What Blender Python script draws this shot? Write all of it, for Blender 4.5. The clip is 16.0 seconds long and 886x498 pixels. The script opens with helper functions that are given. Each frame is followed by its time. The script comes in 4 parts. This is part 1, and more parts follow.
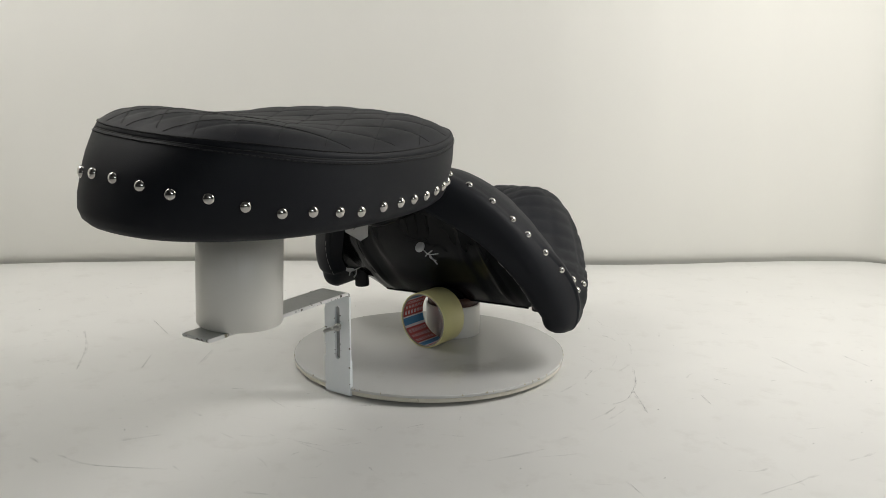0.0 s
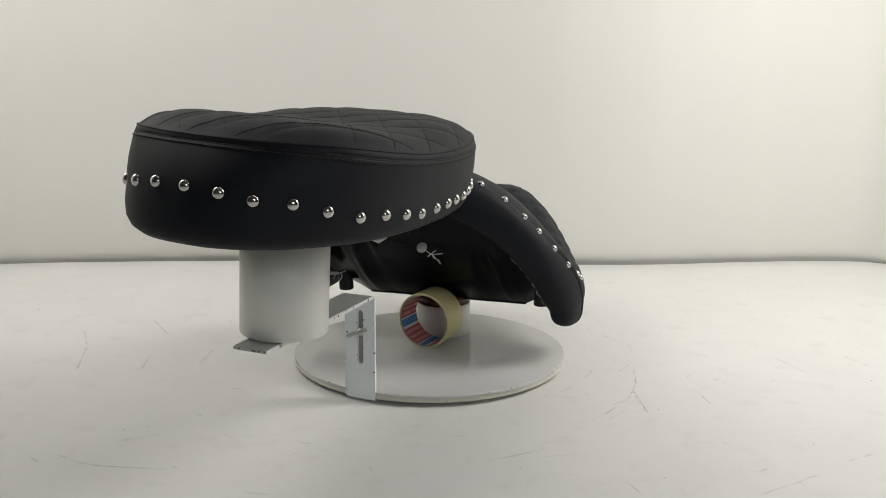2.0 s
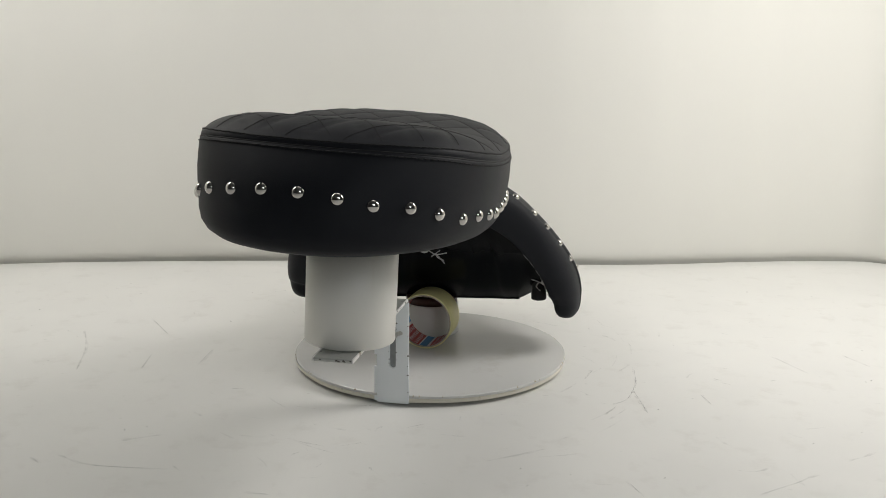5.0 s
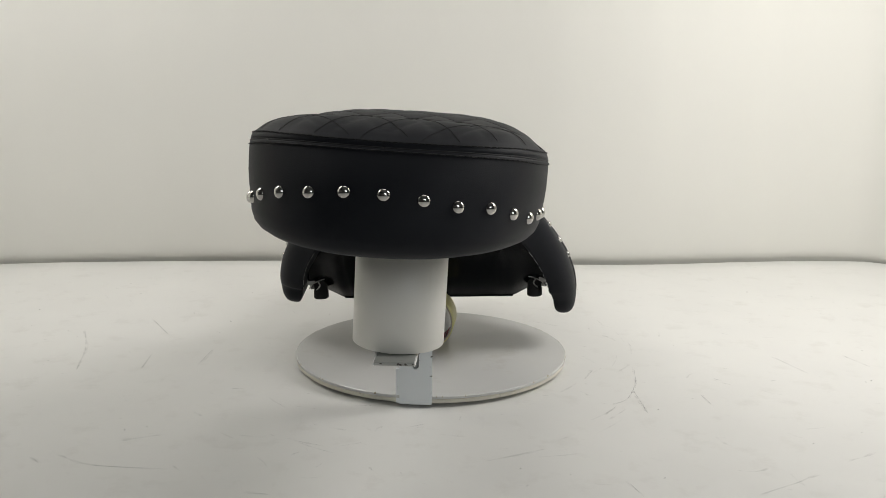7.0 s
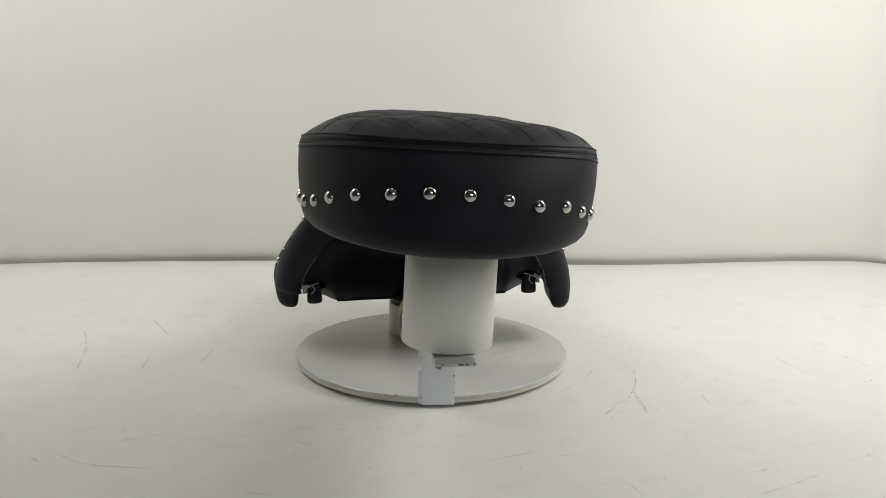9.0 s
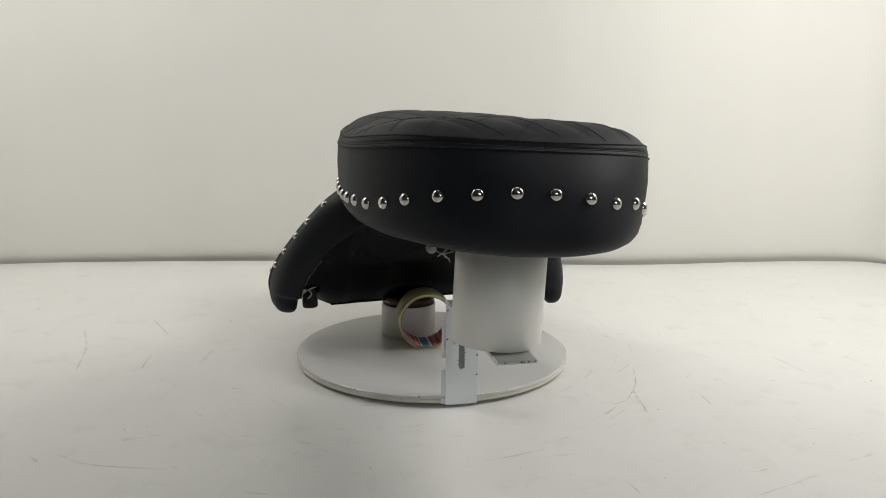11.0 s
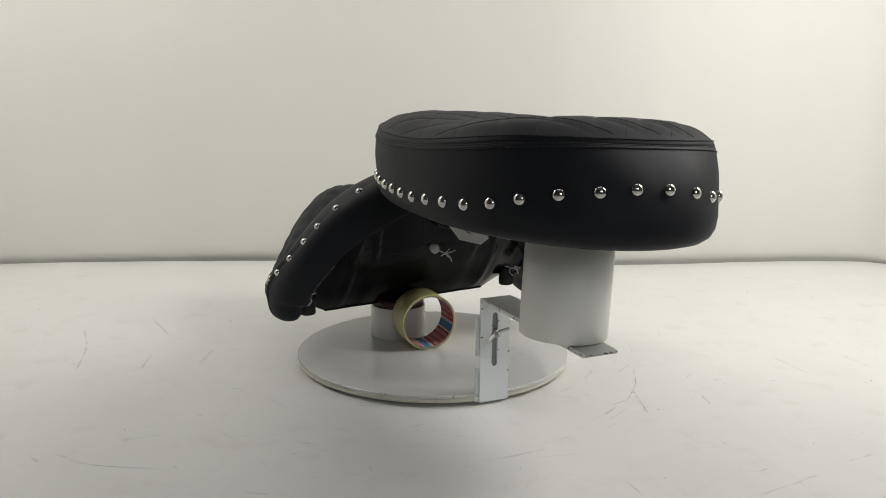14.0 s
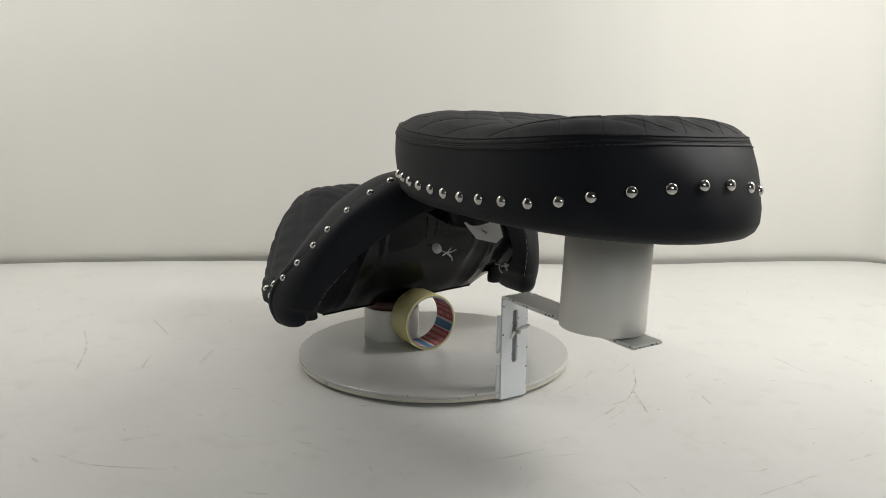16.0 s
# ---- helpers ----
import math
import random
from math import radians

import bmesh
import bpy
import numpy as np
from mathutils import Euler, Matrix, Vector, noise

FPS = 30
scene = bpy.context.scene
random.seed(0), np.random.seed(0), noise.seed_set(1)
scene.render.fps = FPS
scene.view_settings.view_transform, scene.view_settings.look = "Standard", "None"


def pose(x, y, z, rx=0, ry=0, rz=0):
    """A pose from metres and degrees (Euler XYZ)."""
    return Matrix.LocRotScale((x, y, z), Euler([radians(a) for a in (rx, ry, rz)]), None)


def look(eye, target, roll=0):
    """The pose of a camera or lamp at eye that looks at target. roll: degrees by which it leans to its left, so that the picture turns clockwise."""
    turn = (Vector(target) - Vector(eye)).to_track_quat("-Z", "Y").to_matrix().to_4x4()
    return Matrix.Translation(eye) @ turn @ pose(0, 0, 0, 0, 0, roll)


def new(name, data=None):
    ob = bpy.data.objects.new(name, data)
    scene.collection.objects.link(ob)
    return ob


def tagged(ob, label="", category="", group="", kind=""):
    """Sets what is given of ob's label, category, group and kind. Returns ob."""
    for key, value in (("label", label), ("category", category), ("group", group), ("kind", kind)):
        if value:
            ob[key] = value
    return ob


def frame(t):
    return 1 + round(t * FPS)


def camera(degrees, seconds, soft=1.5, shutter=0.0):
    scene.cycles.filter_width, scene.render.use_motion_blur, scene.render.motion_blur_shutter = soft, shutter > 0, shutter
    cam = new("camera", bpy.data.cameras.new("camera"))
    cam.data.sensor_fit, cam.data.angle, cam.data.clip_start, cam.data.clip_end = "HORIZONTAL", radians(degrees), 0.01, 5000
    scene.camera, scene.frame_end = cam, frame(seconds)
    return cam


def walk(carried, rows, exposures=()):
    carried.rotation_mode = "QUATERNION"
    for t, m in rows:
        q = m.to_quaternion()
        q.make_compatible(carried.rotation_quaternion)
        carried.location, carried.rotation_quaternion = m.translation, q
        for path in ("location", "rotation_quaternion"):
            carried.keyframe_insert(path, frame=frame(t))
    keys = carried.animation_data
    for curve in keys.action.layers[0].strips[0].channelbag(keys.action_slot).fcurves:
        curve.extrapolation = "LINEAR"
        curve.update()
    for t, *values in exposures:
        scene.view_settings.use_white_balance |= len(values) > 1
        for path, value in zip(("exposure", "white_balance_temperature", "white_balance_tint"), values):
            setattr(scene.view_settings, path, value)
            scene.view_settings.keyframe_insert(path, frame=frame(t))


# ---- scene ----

# The camera stands still; the turntable turns.  Metres; floor at z = 0, turning axis at x = y = 0.
DECK = 0.0157                      # height of the turntable's top above the floor
cam = camera(51.885, 16.0, soft=0.6)
EYE = Vector((0.0, -1.35, 0.4546))
YAW, PITCH = radians(0.68), radians(11.886)
AIM = EYE + Vector((math.sin(YAW) * math.cos(PITCH), math.cos(YAW) * math.cos(PITCH), -math.sin(PITCH)))
walk(cam, [(0.0, look(EYE, AIM, 0.534)), (16.0, look(EYE, AIM, 0.534))])

# turn of the table, degrees, against the pose at 8 s
TURN = [(0.0, -35.22), (0.5, -32.12), (1.0, -29.30), (1.5, -27.10), (2.0, -24.91), (2.5, -22.71), (3.0, -20.57),
        (3.5, -18.46), (4.0, -16.36), (5.25, -11.3), (6.5, -6.19), (7.0, -4.05), (7.5, -2.0), (8.0, 0.0), (8.5, 2.04),
        (9.0, 4.08), (10.25, 9.26), (11.5, 14.46), (12.0, 16.52), (12.5, 18.62), (13.0, 20.65), (13.5, 22.71),
        (14.0, 24.79), (14.5, 26.88), (15.0, 28.97), (15.5, 31.05), (16.0, 33.16)]

# ---- light ----
world = bpy.data.worlds.new("world")
scene.world = world
world.use_nodes = True
world.node_tree.nodes["Background"].inputs[0].default_value = (0.9, 0.95, 1.0, 1)
world.node_tree.nodes["Background"].inputs[1].default_value = 0.03
scene.view_settings.exposure = 0.0


def area(name, eye, target, sx, sy, watts, colour):
    d = bpy.data.lights.new(name, "AREA")
    d.shape, d.size, d.size_y, d.energy, d.color = "RECTANGLE", sx, sy, watts, colour
    o = new(name, d)
    o.matrix_world = look(eye, target)
    return o


area("softbox_right", (1.16, -0.05, 1.12), (0.1, 0.1, 0.1), 0.5, 0.7, 15.2, (1.0, 0.975, 0.945))
area("softbox_left", (-1.05, 0.20, 1.40), (-0.35, 0.55, 0.3), 0.5, 0.7, 8.4, (1.0, 0.975, 0.945))
# cool fill added behind the camera for the bluish sheen on front faces
area("front_fill", (0.8, -2.9, 1.25), (0, 0, 0.2), 1.6, 1.0, 15.0, (0.90, 0.95, 0.98))
area("ceiling_panel", (0.2, 0.15, 1.75), (0.2, 0.15, 0), 1.0, 0.5, 2.4, (1.0, 0.975, 0.945))


# ---- materials ----
def material(name, colour, rough=0.5, metal=0.0, spread=0.15, scale=40.0, bump=0.1, bump_scale=200.0, coat=0.0, spots=None, spec=0.5):
    m = bpy.data.materials.new(name)
    m.use_nodes = True
    nt = m.node_tree
    b = nt.nodes["Principled BSDF"]
    tc = nt.nodes.new("ShaderNodeTexCoord")
    n1 = nt.nodes.new("ShaderNodeTexNoise")
    n1.inputs["Scale"].default_value, n1.inputs["Detail"].default_value = scale, 6
    nt.links.new(tc.outputs["Object"], n1.inputs["Vector"])
    mix = nt.nodes.new("ShaderNodeMix")
    mix.data_type = "RGBA"
    c = Vector(colour)
    mix.inputs["A"].default_value = (*(c * (1 - spread)), 1)
    mix.inputs["B"].default_value = (*[min(1, v) for v in c * (1 + spread)], 1)
    nt.links.new(n1.outputs["Fac"], mix.inputs["Factor"])
    out = mix.outputs["Result"]
    if spots:
        # spots: colour, scale, threshold, softness
        n3 = nt.nodes.new("ShaderNodeTexNoise")
        n3.inputs["Scale"].default_value, n3.inputs["Detail"].default_value, n3.inputs["Roughness"].default_value = spots[1], 8, 0.65
        nt.links.new(tc.outputs["Object"], n3.inputs["Vector"])
        r = nt.nodes.new("ShaderNodeMapRange")
        r.inputs["From Min"].default_value, r.inputs["From Max"].default_value = spots[2], spots[2] + spots[3]
        nt.links.new(n3.outputs["Fac"], r.inputs["Value"])
        mx = nt.nodes.new("ShaderNodeMix")
        mx.data_type = "RGBA"
        nt.links.new(r.outputs["Result"], mx.inputs["Factor"])
        nt.links.new(out, mx.inputs["A"])
        mx.inputs["B"].default_value = (*spots[0], 1)
        out = mx.outputs["Result"]
    nt.links.new(out, b.inputs["Base Color"])
    b.inputs["Metallic"].default_value = metal
    b.inputs["Coat Weight"].default_value = coat
    rr = nt.nodes.new("ShaderNodeMapRange")
    rr.inputs["To Min"].default_value, rr.inputs["To Max"].default_value = rough * 0.88, min(1, rough * 1.12)
    nt.links.new(n1.outputs["Fac"], rr.inputs["Value"])
    nt.links.new(rr.outputs["Result"], b.inputs["Roughness"])
    b.inputs["Specular IOR Level"].default_value = spec
    if bump:
        n2 = nt.nodes.new("ShaderNodeTexNoise")
        n2.inputs["Scale"].default_value, n2.inputs["Detail"].default_value = bump_scale, 4
        nt.links.new(tc.outputs["Object"], n2.inputs["Vector"])
        bp = nt.nodes.new("ShaderNodeBump")
        bp.inputs["Strength"].default_value, bp.inputs["Distance"].default_value = bump, 0.001
        nt.links.new(n2.outputs["Fac"], bp.inputs["Height"])
        nt.links.new(bp.outputs["Normal"], b.inputs["Normal"])
    return m


M_VINYL = material("black_vinyl", (0.0122, 0.0134, 0.0168), 0.56, spread=0.2, scale=12, bump=0.16, bump_scale=900, spec=0.16)
M_THREAD = material("black_thread_and_groove", (0.006, 0.006, 0.007), 0.8, bump=0)
M_PAN = material("black_plastic", (0.0040, 0.0046, 0.0056), 0.21, spread=0.3, scale=9, bump=0.35, bump_scale=14, spec=0.12)
M_RUBBER = material("black_rubber", (0.012, 0.012, 0.012), 0.7)
M_CHROME = material("chrome", (0.56, 0.545, 0.52), 0.07, metal=1.0, spread=0.02, bump=0)
M_WHITE = material("white_paint", (0.76, 0.76, 0.74), 0.42, spread=0.04, scale=6, bump=0.06, bump_scale=60, spots=((0.30, 0.27, 0.20), 28, 0.66, 0.03))
M_DISC = material("worn_grey_white_paint", (0.60, 0.60, 0.58), 0.17, spread=0.06, scale=7, bump=0.03, bump_scale=30, spec=0.35, spots=((0.54, 0.53, 0.50), 13, 0.60, 0.12))
M_PIPE = material("white_pvc", (0.78, 0.765, 0.715), 0.35, spread=0.015, scale=14, bump=0.02, bump_scale=40, spots=((0.72, 0.69, 0.61), 16, 0.60, 0.14))
M_FLOOR = material("white_vinyl_sheet", (0.735, 0.73, 0.70), 0.40, spread=0.05, scale=8, bump=0.12, bump_scale=26, spots=((0.655, 0.645, 0.61), 20, 0.55, 0.24))
# dark grey stands for an unlit room, so the vinyl reflects little
M_ROOM = material("unlit_room_grey", (0.16, 0.16, 0.16), 0.9, spread=0.05, scale=2, bump=0)
M_CLOTH = material("white_backdrop", (0.76, 0.75, 0.70), 0.8, spread=0.02, scale=2, bump=0.06, bump_scale=6)
M_TAPE = material("masking_tape", (0.72, 0.665, 0.32), 0.45, spread=0.08, scale=30, bump=0.08, bump_scale=300)
M_CORE = material("red_printed_core", (0.45, 0.08, 0.07), 0.6, spread=0.15)
M_PAPER = material("paper", (0.62, 0.62, 0.62), 0.7, spread=0.05, scale=60)
M_STEEL = material("dull_steel", (0.5, 0.5, 0.48), 0.35, metal=1.0, spread=0.15, scale=80)
M_TIE = material("grey_plastic_tie", (0.45, 0.45, 0.45), 0.5)
M_CHIP = material("chipped_white_paint", (0.78, 0.81, 0.83), 0.4, spread=0.04, scale=9, bump=0.08, bump_scale=70, spots=((0.30, 0.29, 0.27), 45, 0.66, 0.02))
M_ARM = material("scratched_grey_steel", (0.40, 0.41, 0.385), 0.42, spread=0.12, scale=40, bump=0.12, bump_scale=120, spots=((0.24, 0.23, 0.20), 70, 0.62, 0.05))
M_HEM = material("grey_thread", (0.22, 0.22, 0.22), 0.8, bump=0)
M_RIMEDGE = material("yellowed_board_edge", (0.42, 0.38, 0.28), 0.7, spread=0.25, scale=40, spots=((0.10, 0.08, 0.05), 30, 0.6, 0.05))
M_OLDWHITE = material("old_white_paint", (0.66, 0.63, 0.54), 0.55, spread=0.1, scale=25, spots=((0.30, 0.26, 0.18), 22, 0.60, 0.06))
M_SCUFF = material("grey_scuff", (0.30, 0.29, 0.26), 0.6, spread=0.3, scale=20, bump=0)
M_SMEAR = material("rubbed_smear", (0.36, 0.35, 0.31), 0.6, spread=0.3, scale=20, bump=0)
M_SPECK = material("dirt_speck", (0.10, 0.09, 0.08), 0.7, spread=0.4, scale=60, bump=0)


def see_through(m, low, high, scale):
    """Lets the surface below show through in uneven patches."""
    nt = m.node_tree
    tc = nt.nodes.new("ShaderNodeTexCoord")
    n = nt.nodes.new("ShaderNodeTexNoise")
    n.inputs["Scale"].default_value, n.inputs["Detail"].default_value = scale, 5
    nt.links.new(tc.outputs["Object"], n.inputs["Vector"])
    r = nt.nodes.new("ShaderNodeMapRange")
    r.inputs["From Min"].default_value, r.inputs["From Max"].default_value = 0.38, 0.66
    r.inputs["To Min"].default_value, r.inputs["To Max"].default_value = low, high
    nt.links.new(n.outputs["Fac"], r.inputs["Value"])
    nt.links.new(r.outputs["Result"], nt.nodes["Principled BSDF"].inputs["Alpha"])


see_through(M_SCUFF, 0.01, 0.25, 80)
see_through(M_SMEAR, 0.0, 0.12, 60)
M_SLOT = material("slot_shade_black", (0.003, 0.003, 0.003), 0.95, bump=0)
M_BARE = material("bare_dark_steel", (0.09, 0.08, 0.07), 0.6, spread=0.4, scale=200, bump=0)
M_SLIDE = material("dull_grey_steel", (0.30, 0.31, 0.31), 0.6, metal=0.3, spread=0.3, scale=120, bump=0.1)
M_CARD = material("grey_cardboard", (0.42, 0.38, 0.32), 0.85, spread=0.1, scale=80)
M_PRINT = material("pale_print", (0.70, 0.66, 0.66), 0.55, spread=0.05)
M_BLUE = material("blue_print", (0.06, 0.22, 0.40), 0.5, spread=0.1)
M_BROWN = material("brown_tape", (0.07, 0.03, 0.02), 0.4, spread=0.2, scale=30)
M_GAP = material("gap_shade", (0.05, 0.05, 0.045), 0.6)


def stretched(m, scale):
    """Draws the material's grain out along the axes with a small scale."""
    nt = m.node_tree
    tc = next(n for n in nt.nodes if n.type == "TEX_COORD")
    mp = nt.nodes.new("ShaderNodeMapping")
    mp.inputs["Scale"].default_value = scale
    for link in list(tc.outputs["Object"].links):
        if link.to_node.type == "TEX_NOISE":
            nt.links.new(mp.outputs["Vector"], link.to_node.inputs["Vector"])
    nt.links.new(tc.outputs["Object"], mp.inputs["Vector"])


stretched(M_PIPE, (1, 1, 0.06))
stretched(M_CLOTH, (1, 1, 0.25))


# ---- mesh helpers ----
def empty(name, m=None):
    o = new(name)
    o.empty_display_size = 0.02
    if m is not None:
        o.matrix_world = m
    return o


def part(name, bm, mat, parent=None, label="", smooth=True, local=None):
    me = bpy.data.meshes.new(name)
    bm.to_mesh(me)
    bm.free()
    me.materials.append(mat)
    if smooth:
        me.shade_smooth()
    o = new(name, me)
    if parent is not None:
        o.parent = parent
    if local is not None:
        o.matrix_basis = local
    if label:
        tagged(o, label)
    return o


def sheet(rows, closed=False):
    """A bmesh through a grid of points (rows of equal length); closed joins the ends of every row."""
    bm = bmesh.new()
    vs = [[bm.verts.new(p) for p in r] for r in rows]
    n = len(rows[0])
    for i in range(len(rows) - 1):
        for j in range(n if closed else n - 1):
            k = (j + 1) % n
            bm.faces.new((vs[i][j], vs[i][k], vs[i + 1][k], vs[i + 1][j]))
    return bm


def lathe(profile, n=64):
    """Turn (radius, z) points about z."""
    rows = [[(r * math.cos(2 * math.pi * k / n), r * math.sin(2 * math.pi * k / n), z) for k in range(n)] for r, z in profile]
    bm = sheet(rows, True)
    bmesh.ops.remove_doubles(bm, verts=bm.verts, dist=1e-6)
    return bm


def box(sx, sy, sz, at=(0, 0, 0), bevel=0.001, seg=2):
    bm = bmesh.new()
    bmesh.ops.create_cube(bm, size=1, matrix=Matrix.Translation(at) @ Matrix.Diagonal((sx, sy, sz, 1)))
    if bevel:
        bmesh.ops.bevel(bm, geom=list(bm.edges), offset=bevel, segments=seg, affect="EDGES", profile=0.7)
    return bm


def spline(pts, n):
    """Catmull-Rom through the points, n samples."""
    P = [Vector(p) for p in pts]
    P = [2 * P[0] - P[1]] + P + [2 * P[-1] - P[-2]]
    out = []
    for k in range(n):
        s = k / (n - 1) * (len(P) - 3)
        i = min(int(s), len(P) - 4)
        t = s - i
        a, b, c, d = P[i:i + 4]
        out.append(0.5 * ((2 * b) + (c - a) * t + (2 * a - 5 * b + 4 * c - d) * t * t + (3 * b - a - 3 * c + d) * t ** 3))
    return out


def lerp_table(table, x):
    """Smooth reading of a table of (x, value): cubic pieces that never overshoot their ends."""
    if x <= table[0][0]:
        return table[0][1]
    if x >= table[-1][0]:
        return table[-1][1]
    i = max(k for k in range(len(table) - 1) if table[k][0] <= x)

    def slope(k):
        if k == 0 or k == len(table) - 1:
            return 0.0
        h0, h1 = table[k][0] - table[k - 1][0], table[k + 1][0] - table[k][0]
        d0, d1 = (table[k][1] - table[k - 1][1]) / h0, (table[k + 1][1] - table[k][1]) / h1
        return 0.0 if d0 * d1 <= 0 else (h0 + h1) / ((2 * h1 + h0) / 3 / d0 + (2 * h0 + h1) / 3 / d1)

    (a, va), (b, vb) = table[i], table[i + 1]
    h = b - a
    t = (x - a) / h
    return va * (2 * t ** 3 - 3 * t * t + 1) + vb * (3 * t * t - 2 * t ** 3) + h * (slope(i) * (t ** 3 - 2 * t * t + t) + slope(i + 1) * (t ** 3 - t * t))


# ---- the setting ----
def floor_and_backdrop():
    # the table sheet ends in a slightly wavy back edge that comes forward at both sides
    edge = [(-3.0, 0.3), (-1.15, 0.42), (-1.0, 0.600), (-0.9, 0.625), (-0.70, 0.648), (-0.5, 0.662), (-0.25, 0.672), (0.1, 0.660), (0.35, 0.648), (0.5, 0.655), (0.7, 0.685), (0.9, 0.703), (1.0, 0.700), (1.06, 0.66), (1.25, 0.45), (3.0, 0.3)]
    rows = []
    for k in range(61):
        row = []
        for x in np.linspace(-2.6, 2.6, 131):
            e = lerp_table(edge, x)
            row.append((x, -3.0 + (e + 3.0) * k / 60, 0))
        rows.append(row)
    rows.append([(x, y + 0.004, -0.0015) for x, y, z in rows[-1]])
    rows.append([(x, y + 0.003, -0.02) for x, y, z in rows[-1]])
    rows.append([(x, y + 0.001, -0.10) for x, y, z in rows[-1]])
    f = part("floor", sheet(rows), M_FLOOR)
    tagged(f, "scuffed white vinyl sheet covering the table", "floor", kind="structure")
    # backdrop: a sheet hung in a wide U behind the edge, its foot curling back
    plan = [(-1.30, -0.55), (-1.25, -0.2), (-1.19, 0.2), (-1.12, 0.44), (-1.00, 0.605), (-0.88, 0.640), (-0.70, 0.662), (-0.5, 0.678), (-0.25, 0.688), (0.1, 0.680), (0.35, 0.668), (0.5, 0.675), (0.7, 0.702), (0.9, 0.720),
            (1.02, 0.70), (1.10, 0.60), (1.18, 0.30), (1.25, -0.2), (1.30, -0.55)]
    line = spline([(x, y, 0) for x, y in plan], 200)
    prof = [(0.028, -0.10), (0.014, -0.02), (0.0045, 0.002), (0.0015, 0.010), (0.0004, 0.020), (0, 0.034), (0.014, 0.2), (0.06, 0.6), (0.14, 1.2), (0.24, 2.0)]
    rows = []
    for off, z in prof:
        row = []
        for i, p in enumerate(line):
            d = (line[min(i + 1, 199)] - line[max(i - 1, 0)]).normalized()
            sway = (0.0016 * math.sin(p.x * 17 + 0.6) + 0.0012 * math.sin(p.x * 31 + 2.0 + z) + 0.0007 * math.sin(p.x * 57 + 1.1)) * min(1.0, max(0.0, z) / 0.12)
            row.append(p + Vector((-d.y, d.x, 0)) * (off + sway) + Vector((0, 0, z)))
        rows.append(row)
    b = part("backdrop", sheet(rows), M_CLOTH)
    tagged(b, "plain white studio backdrop sheet hung behind the table", "backdrop", kind="structure")
    # unseen room shell, its want of light put into the wall colour
    c = part("ceiling", sheet([[(x, y, 2.2) for x in (-2.7, 2.7)] for y in (-3.2, 1.2)]), M_ROOM)
    tagged(c, "unseen ceiling, dark grey to stand for an unlit room", "ceiling", kind="structure")
    # made-up frame round the front fill lamp, out of view
    lamp_frame = empty("fill_frame")
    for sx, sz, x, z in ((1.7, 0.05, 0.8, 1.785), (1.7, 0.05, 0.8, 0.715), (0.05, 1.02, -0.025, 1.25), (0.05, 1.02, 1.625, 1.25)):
        part("fill_frame_bar", box(sx, 0.06, sz, (x, -2.96, z), 0.004), M_PIPE, lamp_frame)
    tagged(lamp_frame, "plain white frame added round the fill lamp, out of view", "window", kind="structure")
    for name, a, d in (("wall_south", (-2.6, -3.0), (2.6, -3.0)), ("wall_west", (-2.6, -3.0), (-2.6, 1.1)), ("wall_east", (2.6, -3.0), (2.6, 1.1)), ("wall_north", (-2.6, 1.1), (2.6, 1.1))):
        w = part(name, sheet([[(a[0], a[1], z), (d[0], d[1], z)] for z in (-0.1, 2.2)]), M_ROOM)
        tagged(w, "plain unseen wall, dark grey to stand for an unlit room", "wall", kind="structure")


floor_and_backdrop()


SCUFFS = [
    [(-0.459, -0.369), (-0.445, -0.386)],
    [(-0.431, -0.362), (-0.388, -0.389), (-0.293, -0.399)],
    [(-0.378, -0.325), (-0.33, -0.305)],
    [(-0.197, -0.452), (-0.169, -0.46)],
    [(-0.586, 0.132), (-0.548, 0.035), (-0.522, -0.071)],
    [(-0.491, 0.195), (-0.438, 0.106)],
    [(-0.429, -0.065), (-0.434, 0.0)],
    [(-0.35, -0.043), (-0.346, 0.024)],
    [(0.24, -0.199), (0.267, -0.178), (0.291, -0.119), (0.305, -0.046)],
    [(0.283, -0.146), (0.284, -0.228)],
    [(0.228, -0.233), (0.247, -0.205)],
    [(0.222, -0.101), (0.241, -0.059)],
    [(0.373, -0.162), (0.377, -0.195)],
    [(0.411, -0.096), (0.418, -0.103)],
    [(0.535, 0.003), (0.558, -0.072)],
    [(0.647, 0.013), (0.666, -0.04)],
    [(0.348, -0.457), (0.403, -0.427), (0.435, -0.408)],
    [(0.483, -0.373), (0.527, -0.35)],
    [(0.216, -0.424), (0.226, -0.461)],
    [(-0.163, -0.36), (-0.154, -0.352)],
]


